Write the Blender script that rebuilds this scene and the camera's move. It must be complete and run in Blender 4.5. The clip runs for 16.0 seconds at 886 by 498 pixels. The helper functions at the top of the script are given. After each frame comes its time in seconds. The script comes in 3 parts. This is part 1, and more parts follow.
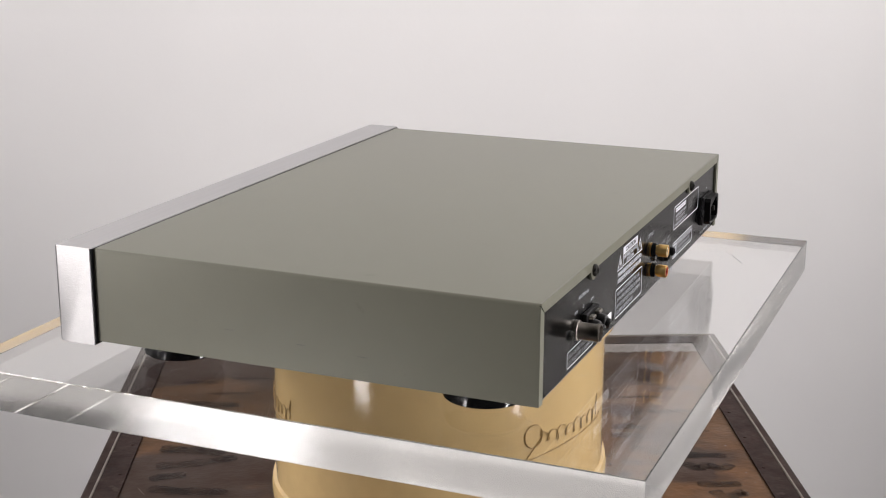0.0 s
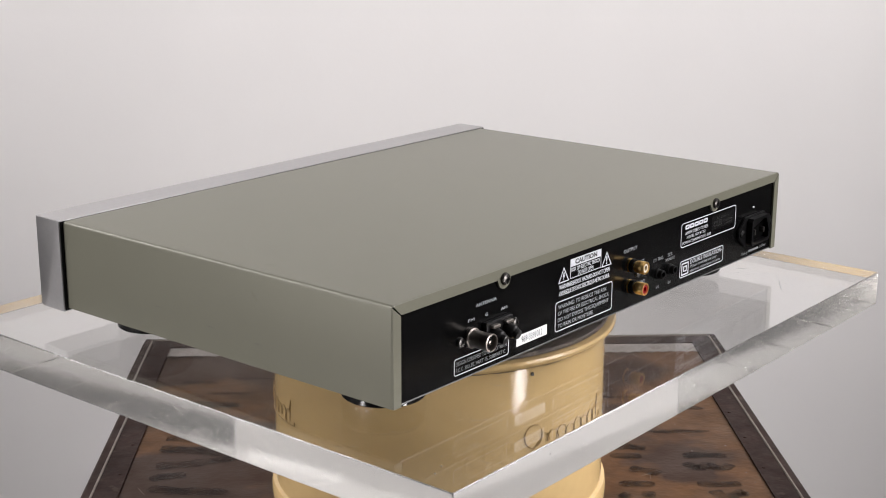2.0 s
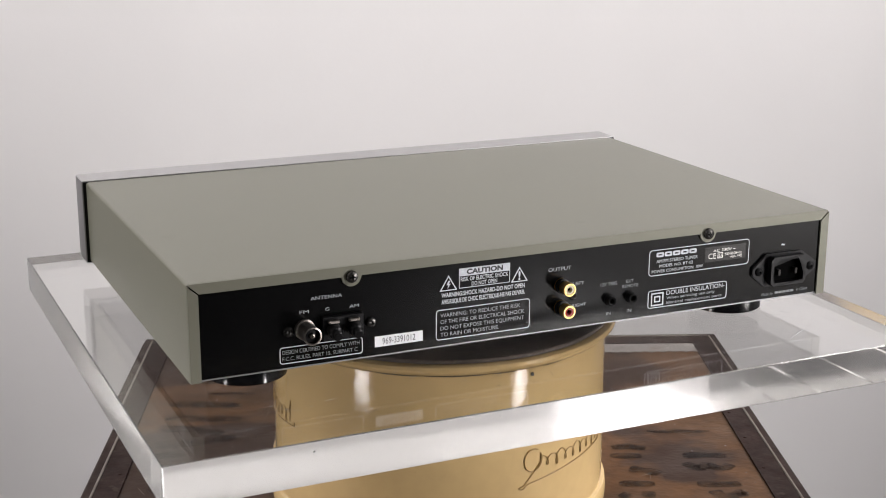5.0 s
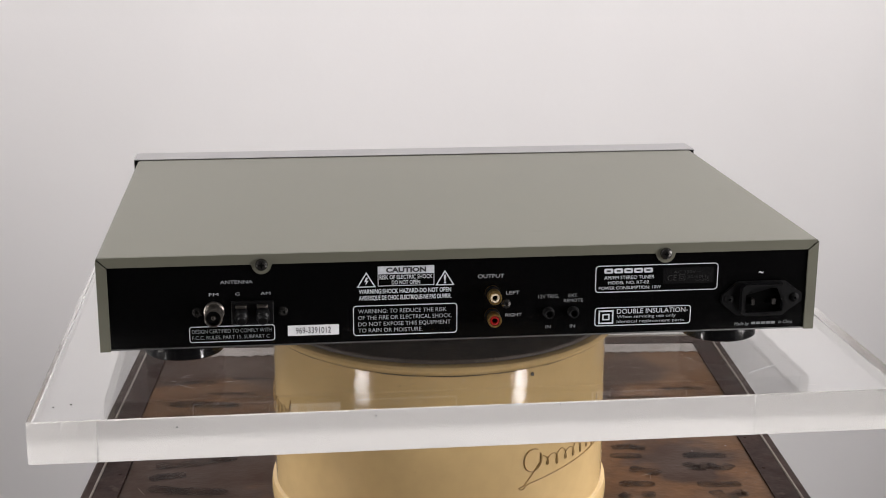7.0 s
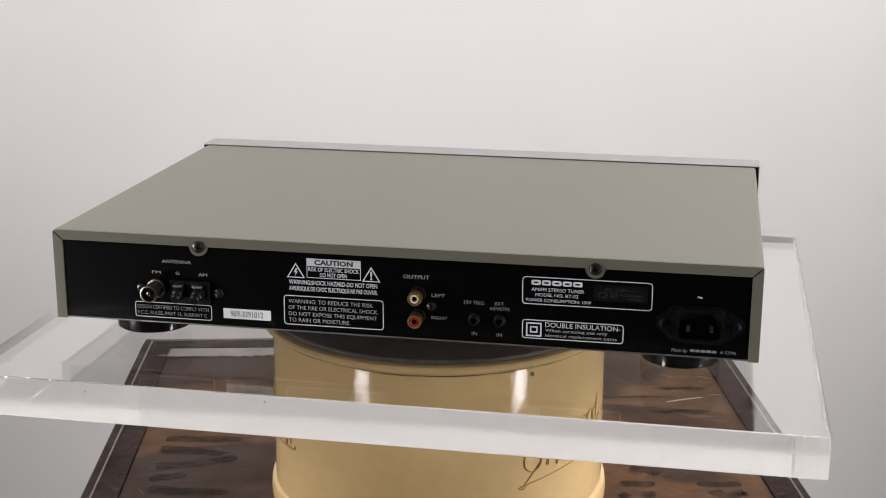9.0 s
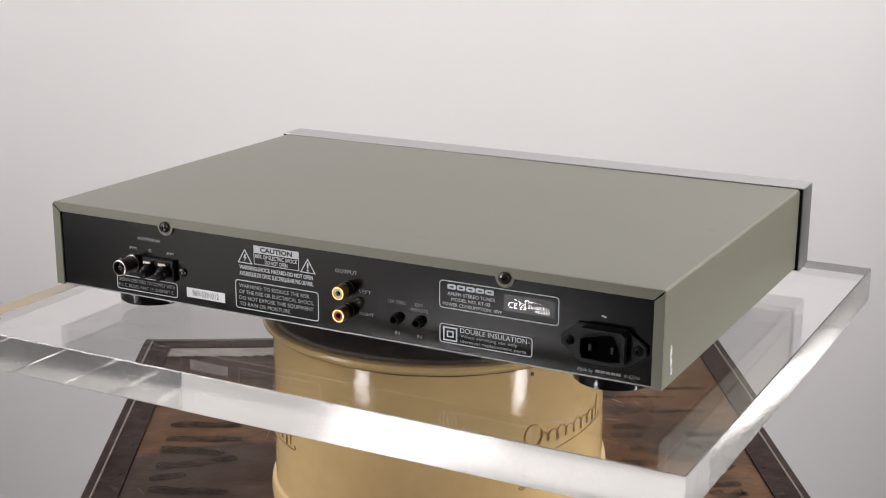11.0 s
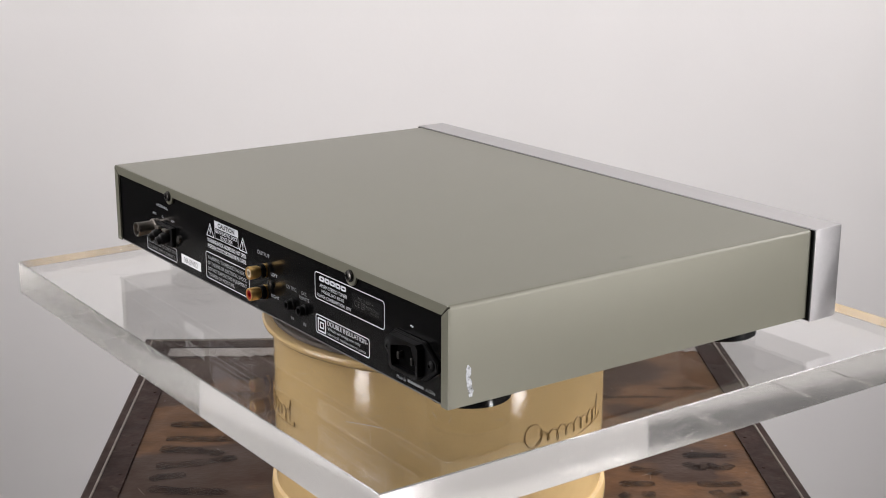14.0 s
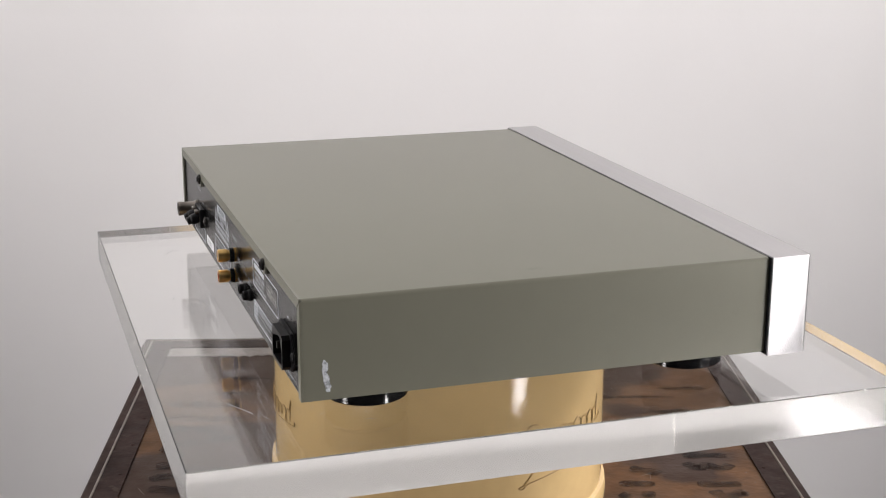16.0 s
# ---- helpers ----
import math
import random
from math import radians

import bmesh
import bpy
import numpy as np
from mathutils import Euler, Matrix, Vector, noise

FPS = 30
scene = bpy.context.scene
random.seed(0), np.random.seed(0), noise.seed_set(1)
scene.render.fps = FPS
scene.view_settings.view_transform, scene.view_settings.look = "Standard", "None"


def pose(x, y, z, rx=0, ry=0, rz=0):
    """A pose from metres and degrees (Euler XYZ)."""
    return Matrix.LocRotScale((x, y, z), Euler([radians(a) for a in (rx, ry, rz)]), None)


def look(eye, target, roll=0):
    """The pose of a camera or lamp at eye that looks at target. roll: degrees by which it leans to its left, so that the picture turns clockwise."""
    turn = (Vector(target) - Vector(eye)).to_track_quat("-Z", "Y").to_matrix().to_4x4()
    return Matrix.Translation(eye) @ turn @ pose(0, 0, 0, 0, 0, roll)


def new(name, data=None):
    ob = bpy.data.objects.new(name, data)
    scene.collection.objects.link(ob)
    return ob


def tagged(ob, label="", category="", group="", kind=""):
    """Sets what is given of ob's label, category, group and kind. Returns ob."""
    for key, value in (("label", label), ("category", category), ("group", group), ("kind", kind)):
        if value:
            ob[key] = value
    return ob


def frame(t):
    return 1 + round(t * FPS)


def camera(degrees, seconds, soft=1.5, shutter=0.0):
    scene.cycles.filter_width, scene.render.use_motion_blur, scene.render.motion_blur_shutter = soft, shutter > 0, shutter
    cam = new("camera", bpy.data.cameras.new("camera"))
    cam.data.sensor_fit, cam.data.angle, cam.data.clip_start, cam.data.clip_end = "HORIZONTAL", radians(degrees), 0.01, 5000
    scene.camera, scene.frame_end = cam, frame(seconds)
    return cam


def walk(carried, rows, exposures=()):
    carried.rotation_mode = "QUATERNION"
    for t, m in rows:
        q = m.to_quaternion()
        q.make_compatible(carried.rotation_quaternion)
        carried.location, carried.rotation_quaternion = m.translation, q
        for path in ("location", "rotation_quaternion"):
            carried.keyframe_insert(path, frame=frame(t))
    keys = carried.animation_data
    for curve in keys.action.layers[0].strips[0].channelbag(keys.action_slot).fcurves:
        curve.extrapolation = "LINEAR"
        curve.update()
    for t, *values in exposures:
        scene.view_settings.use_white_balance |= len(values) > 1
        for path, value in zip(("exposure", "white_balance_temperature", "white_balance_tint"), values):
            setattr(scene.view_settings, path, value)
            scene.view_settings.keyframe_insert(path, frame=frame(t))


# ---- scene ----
# heights: floor 0, chest top, plate top and underside of the tuner
Z0 = 0.775          # underside of the tuner's cover
ZC = Z0 - 0.160     # chest top
ZP = Z0 - 0.0156    # plate top
PT = 0.0249         # plate thickness

cam = camera(34.36, 16.0, soft=1.0)
EYE = (0.0, -0.9635, Z0 + 0.2784)
_p, _w = radians(-15.17), radians(-0.112)
AIM = (EYE[0] - math.sin(_w) * math.cos(_p), EYE[1] + math.cos(_w) * math.cos(_p), EYE[2] + math.sin(_p))
walk(cam, [(0.0, look(EYE, AIM, 0.217)), (16.0, look(EYE, AIM, 0.217))])
scene.view_settings.exposure = 0.0
scene.cycles.max_bounces, scene.cycles.glossy_bounces, scene.cycles.transmission_bounces = 24, 16, 16     # light runs far inside the acrylic

# ---- sky outside, and unseen lamps added in both side walls ----
world = bpy.data.worlds.new("world")
scene.world = world
world.use_nodes = True
_nt = world.node_tree
_sky = _nt.nodes.new("ShaderNodeTexSky")
_sky.sky_type, _sky.sun_disc = "NISHITA", False
_sky.sun_elevation, _sky.sun_rotation = radians(35), radians(200)
_nt.nodes["Background"].inputs[1].default_value = 0.12
_nt.links.new(_sky.outputs[0], _nt.nodes["Background"].inputs[0])


def side_lamp(name, x, y, z, w, h, power, facing, tint):
    lamp = bpy.data.lights.new(name, "AREA")
    lamp.shape, lamp.size, lamp.size_y, lamp.energy, lamp.color = "RECTANGLE", w, h, power, tint
    ob = new(name, lamp)
    ob.matrix_world = look((x, y, z), (x + facing, y, z))
    return ob


RX, RY0, RY1, RH = 1.3, -3.4, 1.05, 2.7      # room: half width, wall behind camera, far wall, height
# unseen openings for the added lamps: y from, y to, z from, z to, watts; floor-level slit for the drum highlights, warm
# rear-panel reflection, side fill, high wall fill
LAMPS_R = ((-1.13, -0.81, 0.02, 0.24, 5.5), (-0.90, -0.42, 0.36, 0.56, 0.42), (-1.10, -0.35, 0.60, 1.08, 15.5), (-0.60, 0.85, 1.45, 2.02, 33.0))
LAMPS_L = ((-1.28, -0.90, 0.02, 0.24, 4.0), (-1.00, -0.50, 0.36, 0.56, 0.8), (-0.95, -0.40, 0.60, 1.06, 7.5), (-0.60, 0.85, 1.45, 2.02, 23.0))
LAMP_TINT, WARM_TINT = (1.0, 0.960, 0.966), (1.0, 0.93, 0.88)
for _s, _gaps in ((1, LAMPS_R), (-1, LAMPS_L)):
    for _k, (_a, _b, _c, _d, _w) in enumerate(_gaps):
        side_lamp("unseen_side_lamp", _s * (RX + 0.03), (_a + _b) / 2, (_c + _d) / 2, _b - _a - 0.02, _d - _c - 0.02, _w, -_s, WARM_TINT if _k == 1 else LAMP_TINT)


# ---- materials ----
def mat(name, base, rough=0.5, metal=0.0, var=0.08, scale=40.0, bump=0.0, bump_scale=400.0, stretch=(1, 1, 1), coat=0.0, rough_var=0.0, spots=None, spec=0.5):
    """Principled surface with two scales of colour change, a bump and optional spots (colour, scale, cover)."""
    m = bpy.data.materials.new(name)
    m.use_nodes = True
    nt = m.node_tree
    n, l = nt.nodes, nt.links
    b = n["Principled BSDF"]
    b.inputs["Roughness"].default_value, b.inputs["Metallic"].default_value = rough, metal
    b.inputs["Coat Weight"].default_value = coat
    b.inputs["Coat Roughness"].default_value = 0.12
    b.inputs["Specular IOR Level"].default_value = spec
    co = n.new("ShaderNodeTexCoord")
    mp = n.new("ShaderNodeMapping")
    mp.inputs["Scale"].default_value = stretch
    l.new(co.outputs["Object"], mp.inputs[0])

    def nz(s, detail=4.0):
        t = n.new("ShaderNodeTexNoise")
        t.inputs["Scale"].default_value, t.inputs["Detail"].default_value = s, detail
        l.new(mp.outputs[0], t.inputs["Vector"])
        return t.outputs["Fac"]

    def ramp(fac, lo, hi, a, c):
        r = n.new("ShaderNodeMapRange")
        r.inputs[1].default_value, r.inputs[2].default_value, r.inputs[3].default_value, r.inputs[4].default_value = lo, hi, a, c
        l.new(fac, r.inputs[0])
        return r.outputs[0]

    big, fine = nz(scale), nz(scale * 7)
    mul = n.new("ShaderNodeMath")
    mul.operation = "MULTIPLY"
    l.new(ramp(big, 0.3, 0.7, 1 - var, 1 + var), mul.inputs[0])
    l.new(ramp(fine, 0.3, 0.7, 1 - var * 0.6, 1 + var * 0.6), mul.inputs[1])
    hs = n.new("ShaderNodeHueSaturation")
    hs.inputs["Color"].default_value = (*base, 1)
    l.new(mul.outputs[0], hs.inputs["Value"])
    out = hs.outputs[0]
    if spots:
        mx = n.new("ShaderNodeMix")
        mx.data_type = "RGBA"
        mx.inputs[7].default_value = (*spots[0], 1)
        l.new(out, mx.inputs[6])
        l.new(ramp(nz(spots[1], 6.0), spots[2], spots[2] + 0.06, 0, 1), mx.inputs[0])
        out = mx.outputs[2]
    l.new(out, b.inputs["Base Color"])
    if rough_var:
        l.new(ramp(nz(scale * 2.3), 0.3, 0.7, rough - rough_var, rough + rough_var), b.inputs["Roughness"])
    if bump:
        bp = n.new("ShaderNodeBump")
        bp.inputs["Strength"].default_value, bp.inputs["Distance"].default_value = bump, 0.001
        l.new(nz(bump_scale), bp.inputs["Height"])
        l.new(bp.outputs[0], b.inputs["Normal"])
    return m


M_WALL = mat("wall_paint", (0.80, 0.785, 0.775), 0.7, var=0.012, scale=1.6, bump=0.15, bump_scale=90)
# unseen side and rear walls: tones picked for what the objects mirror
M_PALE = mat("unseen_pale_wall", (0.60, 0.59, 0.58), 0.75, var=0.02, scale=2, bump=0.15, bump_scale=60)
M_UNSEEN_DARK = mat("unseen_dark_wall", (0.075, 0.074, 0.073), 0.8, var=0.06, scale=3, bump=0.15, bump_scale=60)
M_CEIL = mat("ceiling_paint", (0.30, 0.295, 0.29), 0.8, var=0.03, scale=3, bump=0.1, bump_scale=60)
# unseen floor, made dark and glossy so the drum highlights run lower
M_FLOOR = mat("floor_paint", (0.075, 0.072, 0.068), 0.1, var=0.05, scale=2.0, bump=0.1, bump_scale=60)
M_PAINT = mat("khaki_enamel", (0.152, 0.150, 0.115), 0.34, 0.16, var=0.02, scale=9, bump=0.06, bump_scale=2600, spec=0.3, spots=((0.132, 0.132, 0.098), 60, 0.70))
M_ALU = mat("brushed_aluminium", (0.46, 0.454, 0.458), 0.36, 1.0, var=0.04, scale=60, bump=0.12, bump_scale=900, stretch=(0.04, 1, 1))
M_BLACK = mat("black_panel_enamel", (0.0016, 0.0016, 0.0017), 0.20, var=0.1, scale=20, bump=0.03, bump_scale=3000, spec=0.20)
# near-black colour that paints the shade inside sockets and slots
M_RECESS_SHADE = mat("recess_shade_black", (0.001, 0.001, 0.001), 0.9, var=0.1, scale=60, spec=0.05)
M_PLASTIC = mat("black_plastic", (0.0032, 0.0032, 0.0035), 0.36, var=0.1, scale=60, bump=0.05, bump_scale=1500, spec=0.22)
M_MATTE = mat("matte_black_plastic", (0.004, 0.004, 0.0042), 0.5, var=0.1, scale=60, spec=0.12)
# pin metal with the inlet's shade put into its colour
M_SOCKETPIN = mat("shaded_brass_pin", (0.022, 0.020, 0.018), 0.5, 0.6, var=0.1, scale=300)
M_RUBBER = mat("black_lacquer", (0.004, 0.004, 0.0045), 0.10, var=0.1, scale=60)
M_DARKPRINT = mat("dark_print", (0.006, 0.006, 0.0062), 0.2, var=0.1, scale=60)
M_WHITE = mat("white_print", (0.56, 0.58, 0.62), 0.5, var=0.12, scale=500)
M_SOFT = mat("thin_white_print", (0.34, 0.355, 0.38), 0.5, var=0.12, scale=500)
M_FOIL = mat("silver_foil_print", (0.62, 0.62, 0.62), 0.17, 1.0, var=0.1, scale=500)
M_GREYP = mat("grey_print", (0.20, 0.21, 0.22), 0.5, var=0.12, scale=500)
M_LABEL = mat("label_paper", (0.78, 0.79, 0.80), 0.45, var=0.03, scale=90)
M_INK = mat("label_ink", (0.02, 0.02, 0.025), 0.5, var=0.1, scale=200)
M_NICKEL = mat("nickel_plate", (0.34, 0.31, 0.28), 0.30, 1.0, var=0.08, scale=200)
M_GOLD = mat("gold_plate", (0.88, 0.58, 0.22), 0.28, 1.0, var=0.06, scale=200)
M_RED = mat("red_insulator", (0.30, 0.008, 0.007), 0.35, var=0.05, scale=200)
M_IVORY = mat("white_insulator", (0.66, 0.57, 0.42), 0.35, var=0.05, scale=200)
M_SCREW = mat("black_screw_steel", (0.075, 0.072, 0.068), 0.27, 0.9, var=0.1, scale=300)
M_ZINC = mat("zinc_sheet", (0.20, 0.20, 0.20), 0.45, 1.0, var=0.08, scale=80)
M_CREAM = mat("cream_enamel", (0.560, 0.400, 0.190), 0.055, var=0.05, scale=14, bump=0.10, bump_scale=340, spots=((0.20, 0.115, 0.04), 55, 0.735), rough_var=0.015)
M_GILT = mat("brown_gilt_transfer", (0.29, 0.18, 0.055), 0.4, var=0.15, scale=300)
M_SEAM = mat("seam_grime", (0.14, 0.095, 0.045), 0.6, var=0.3, scale=120)
M_DISC = mat("worn_dark_disc", (0.062, 0.047, 0.038), 0.55, var=0.4, scale=90, bump=0.3, bump_scale=700, spots=((0.15, 0.12, 0.095), 420, 0.60))
M_PLY = mat("chest_plywood", (0.110, 0.057, 0.027), 0.5, var=0.3, scale=11, bump=0.3, bump_scale=240, stretch=(1.0, 1.3, 1), rough_var=0.12, spots=((0.052, 0.030, 0.021), 7, 0.47), spec=0.1)
M_TIN = mat("aged_tin_strip", (0.036, 0.022, 0.019), 0.6, 0.0, var=0.3, scale=35, bump=0.2, bump_scale=300, rough_var=0.10, spots=((0.06, 0.042, 0.036), 60, 0.62), spec=0.07)
M_CREASE_GLINT = mat("tin_crease_highlight", (0.26, 0.23, 0.20), 0.45, 0.5, var=0.2, scale=60)
M_STENCIL = mat("faded_stencil_ink", (0.018, 0.014, 0.012), 0.6, var=0.3, scale=60, spec=0.15)
_n, _l = M_STENCIL.node_tree.nodes, M_STENCIL.node_tree.links
_tn, _tm, _mix, _clear = _n.new("ShaderNodeTexNoise"), _n.new("ShaderNodeMapRange"), _n.new("ShaderNodeMixShader"), _n.new("ShaderNodeBsdfTransparent")
_tn.inputs["Scale"].default_value, _tn.inputs["Detail"].default_value, _tn.inputs["Roughness"].default_value = 70, 8, 0.7
_l.new(_n["Mapping"].outputs[0], _tn.inputs["Vector"])
_l.new(_tn.outputs["Fac"], _tm.inputs[0])
_tm.inputs[1].default_value, _tm.inputs[2].default_value, _tm.inputs[3].default_value, _tm.inputs[4].default_value = 0.34, 0.66, 0.78, 0.08
_l.new(_tm.outputs[0], _mix.inputs[0])
_l.new(_clear.outputs[0], _mix.inputs[1])
_l.new(_n["Principled BSDF"].outputs[0], _mix.inputs[2])
_l.new(_mix.outputs[0], _n["Material Output"].inputs[0])
M_WOODSCRATCH = mat("scratched_wood", (0.22, 0.17, 0.13), 0.6, var=0.2, scale=200)
M_PALE_BAND = mat("mottled_pale_band", (0.24, 0.215, 0.20), 0.45, var=0.2, scale=40, spots=((0.16, 0.12, 0.10), 60, 0.62))
M_RUB = mat("rubbed_enamel", (0.122, 0.122, 0.094), 0.40, 0.15, var=0.2, scale=300)
M_SCUFF = mat("pale_scuff", (0.50, 0.52, 0.55), 0.35, var=0.2, scale=300)
_n, _l = M_SCUFF.node_tree.nodes, M_SCUFF.node_tree.links
_tn, _tm, _mix, _clear = _n.new("ShaderNodeTexNoise"), _n.new("ShaderNodeMapRange"), _n.new("ShaderNodeMixShader"), _n.new("ShaderNodeBsdfTransparent")
_tn.inputs["Scale"].default_value, _tn.inputs["Detail"].default_value, _tn.inputs["Roughness"].default_value = 420, 8, 0.7
_l.new(_n["Mapping"].outputs[0], _tn.inputs["Vector"])
_l.new(_tn.outputs["Fac"], _tm.inputs[0])
_tm.inputs[1].default_value, _tm.inputs[2].default_value, _tm.inputs[3].default_value, _tm.inputs[4].default_value = 0.36, 0.56, 0.2, 0.9
_l.new(_tm.outputs[0], _mix.inputs[0])
_l.new(_clear.outputs[0], _mix.inputs[1])
_l.new(_n["Principled BSDF"].outputs[0], _mix.inputs[2])
_l.new(_mix.outputs[0], _n["Material Output"].inputs[0])
M_DUST = mat("dust_and_scratch", (0.33, 0.33, 0.33), 0.6, var=0.1, scale=300)
M_GLINT_HAIR = mat("corner_glint_and_hair_grey", (0.36, 0.36, 0.37), 0.6, var=0.1, scale=300)
M_GRIT = mat("dark_grit", (0.05, 0.05, 0.05), 0.6, var=0.1, scale=300)


def acrylic(name, rough, bump):
    m = bpy.data.materials.new(name)
    m.use_nodes = True
    n, l = m.node_tree.nodes, m.node_tree.links
    b = n["Principled BSDF"]
    b.inputs["Base Color"].default_value = (0.985, 0.985, 0.98, 1)
    b.inputs["Transmission Weight"].default_value, b.inputs["IOR"].default_value = 1.0, 1.49
    co, t, bp = n.new("ShaderNodeTexCoord"), n.new("ShaderNodeTexNoise"), n.new("ShaderNodeBump")
    mp = n.new("ShaderNodeMapping")
    mp.inputs["Scale"].default_value = (1, 1, 0.45)
    l.new(co.outputs["Object"], mp.inputs[0])
    l.new(mp.outputs[0], t.inputs["Vector"])
    t.inputs["Scale"].default_value, t.inputs["Detail"].default_value = 260, 5
    r = n.new("ShaderNodeMapRange")
    r.inputs[1].default_value, r.inputs[2].default_value = 0.35, 0.75
    r.inputs[3].default_value, r.inputs[4].default_value = rough * 0.9, rough * 1.1
    l.new(t.outputs["Fac"], r.inputs[0])
    l.new(r.outputs[0], b.inputs["Roughness"])
    bp.inputs["Strength"].default_value, bp.inputs["Distance"].default_value = bump, 0.0004
    l.new(t.outputs["Fac"], bp.inputs["Height"])
    l.new(bp.outputs[0], b.inputs["Normal"])
    return m


M_ACRYL = acrylic("clear_acrylic", 0.013, 0.0)
# the polished faces are finely rubbed: the gloss is softer than the view through
_n, _l = M_ACRYL.node_tree.nodes, M_ACRYL.node_tree.links
_fr, _gl, _rf, _mix = (_n.new("ShaderNode" + k) for k in ("Fresnel", "BsdfGlossy", "BsdfRefraction", "MixShader"))
_fr.inputs[0].default_value = 1.49
_gl.inputs["Color"].default_value, _gl.inputs["Roughness"].default_value = (0.99, 0.99, 0.985, 1), 0.06
_rf.inputs["Color"].default_value, _rf.inputs["Roughness"].default_value, _rf.inputs["IOR"].default_value = (0.985, 0.985, 0.98, 1), 0.008, 1.49
_l.new(_fr.outputs[0], _mix.inputs[0])
_l.new(_rf.outputs[0], _mix.inputs[1])
_l.new(_gl.outputs[0], _mix.inputs[2])
_l.new(_mix.outputs[0], _n["Material Output"].inputs[0])
_n.remove(_n["Principled BSDF"])
M_ACRYL_UNDER = M_ACRYL.copy()
M_ACRYL_UNDER.name = "clear_acrylic_underside"
M_ACRYL_UNDER.node_tree.nodes["Glossy BSDF"].inputs["Roughness"].default_value = 0.012
M_ACRYL_EDGE = acrylic("sawn_acrylic_edge", 0.02, 0.0)
M_ACRYL_EDGE.node_tree.nodes["Mapping"].inputs["Scale"].default_value = (0.5, 0.5, 1.6)
_n, _l = M_ACRYL_EDGE.node_tree.nodes, M_ACRYL_EDGE.node_tree.links
_mix, _dif, _trl, _add = (_n.new("ShaderNode" + k) for k in ("MixShader", "BsdfDiffuse", "BsdfTranslucent", "MixShader"))
_dif.inputs[0].default_value = (0.92, 0.91, 0.905, 1)
_trl.inputs[0].default_value = (0.92, 0.91, 0.905, 1)
_add.inputs[0].default_value = 0.32
_l.new(_dif.outputs[0], _add.inputs[1])
_l.new(_trl.outputs[0], _add.inputs[2])
_tn, _tm = _n.new("ShaderNodeTexNoise"), _n.new("ShaderNodeMapRange")
_tn.inputs["Scale"].default_value, _tn.inputs["Detail"].default_value = 60, 3
_l.new(_n["Mapping"].outputs[0], _tn.inputs["Vector"])
_l.new(_tn.outputs["Fac"], _tm.inputs[0])
_tm.inputs[1].default_value, _tm.inputs[2].default_value, _tm.inputs[3].default_value, _tm.inputs[4].default_value = 0.32, 0.68, 0.03, 0.08
_l.new(_tm.outputs[0], _mix.inputs[0])
_fr, _gl, _rf, _clear = (_n.new("ShaderNode" + k) for k in ("Fresnel", "BsdfGlossy", "BsdfRefraction", "MixShader"))
_fr.inputs[0].default_value, _rf.inputs["IOR"].default_value = 1.49, 1.49
_gl.inputs["Color"].default_value, _gl.inputs["Roughness"].default_value = (0.99, 0.99, 0.985, 1), 0.10
_rf.inputs["Color"].default_value, _rf.inputs["Roughness"].default_value = (0.94, 0.938, 0.935, 1), 0.012
_l.new(_fr.outputs[0], _clear.inputs[0])
_l.new(_rf.outputs[0], _clear.inputs[1])
_l.new(_gl.outputs[0], _clear.inputs[2])
_l.new(_clear.outputs[0], _mix.inputs[1])
_l.new(_add.outputs[0], _mix.inputs[2])
_n.remove(_n["Principled BSDF"])
_l.new(_mix.outputs[0], _n["Material Output"].inputs[0])


# ---- mesh helpers ----
def part(name, bm, material, parent, label="", smooth=False):
    me = bpy.data.meshes.new(name)
    bmesh.ops.recalc_face_normals(bm, faces=bm.faces)
    if smooth:
        for f in bm.faces:
            f.smooth = True
        for e in bm.edges:
            if len(e.link_faces) == 2 and e.calc_face_angle() > radians(32):
                e.smooth = False
    bm.to_mesh(me)
    bm.free()
    me.materials.append(material)
    ob = new(name, me)
    if parent is not None:
        ob.parent = parent
    if label:
        ob["label"] = label
    return ob


def thing(name, label, category, m, group=""):
    ob = new(name)
    ob.empty_display_size = 0.05
    ob.matrix_basis = m
    return tagged(ob, label, category, group)


def box(x0, x1, y0, y1, z0, z1, bev=0.0, seg=2, bm=None):
    bm = bm or bmesh.new()
    r = bmesh.ops.create_cube(bm, size=1.0)
    for v in r["verts"]:
        v.co = Vector((x0 + (v.co.x + 0.5) * (x1 - x0), y0 + (v.co.y + 0.5) * (y1 - y0), z0 + (v.co.z + 0.5) * (z1 - z0)))
    if bev:
        es = list({e for v in r["verts"] for e in v.link_edges})
        bmesh.ops.bevel(bm, geom=es, offset=bev, segments=seg, affect="EDGES", profile=0.5)
    return bm


def lathe(profile, seg=48, m=None, bm=None):
    """Turn (radius, height) pairs about z, then move by m."""
    bm = bm or bmesh.new()
    m = m or Matrix()
    rings = []
    for rad, h in profile:
        if rad < 1e-6:
            rings.append([bm.verts.new(m @ Vector((0, 0, h)))])
        else:
            rings.append([bm.verts.new(m @ Vector((rad * math.cos(2 * math.pi * i / seg), rad * math.sin(2 * math.pi * i / seg), h))) for i in range(seg)])
    for a, b in zip(rings, rings[1:]):
        for i in range(seg):
            j = (i + 1) % seg
            vs = [a[0]] if len(a) == 1 else [a[i], a[j]]
            vs += [b[0]] if len(b) == 1 else [b[j], b[i]]
            if len(vs) > 2:
                bm.faces.new(vs)
    return bm


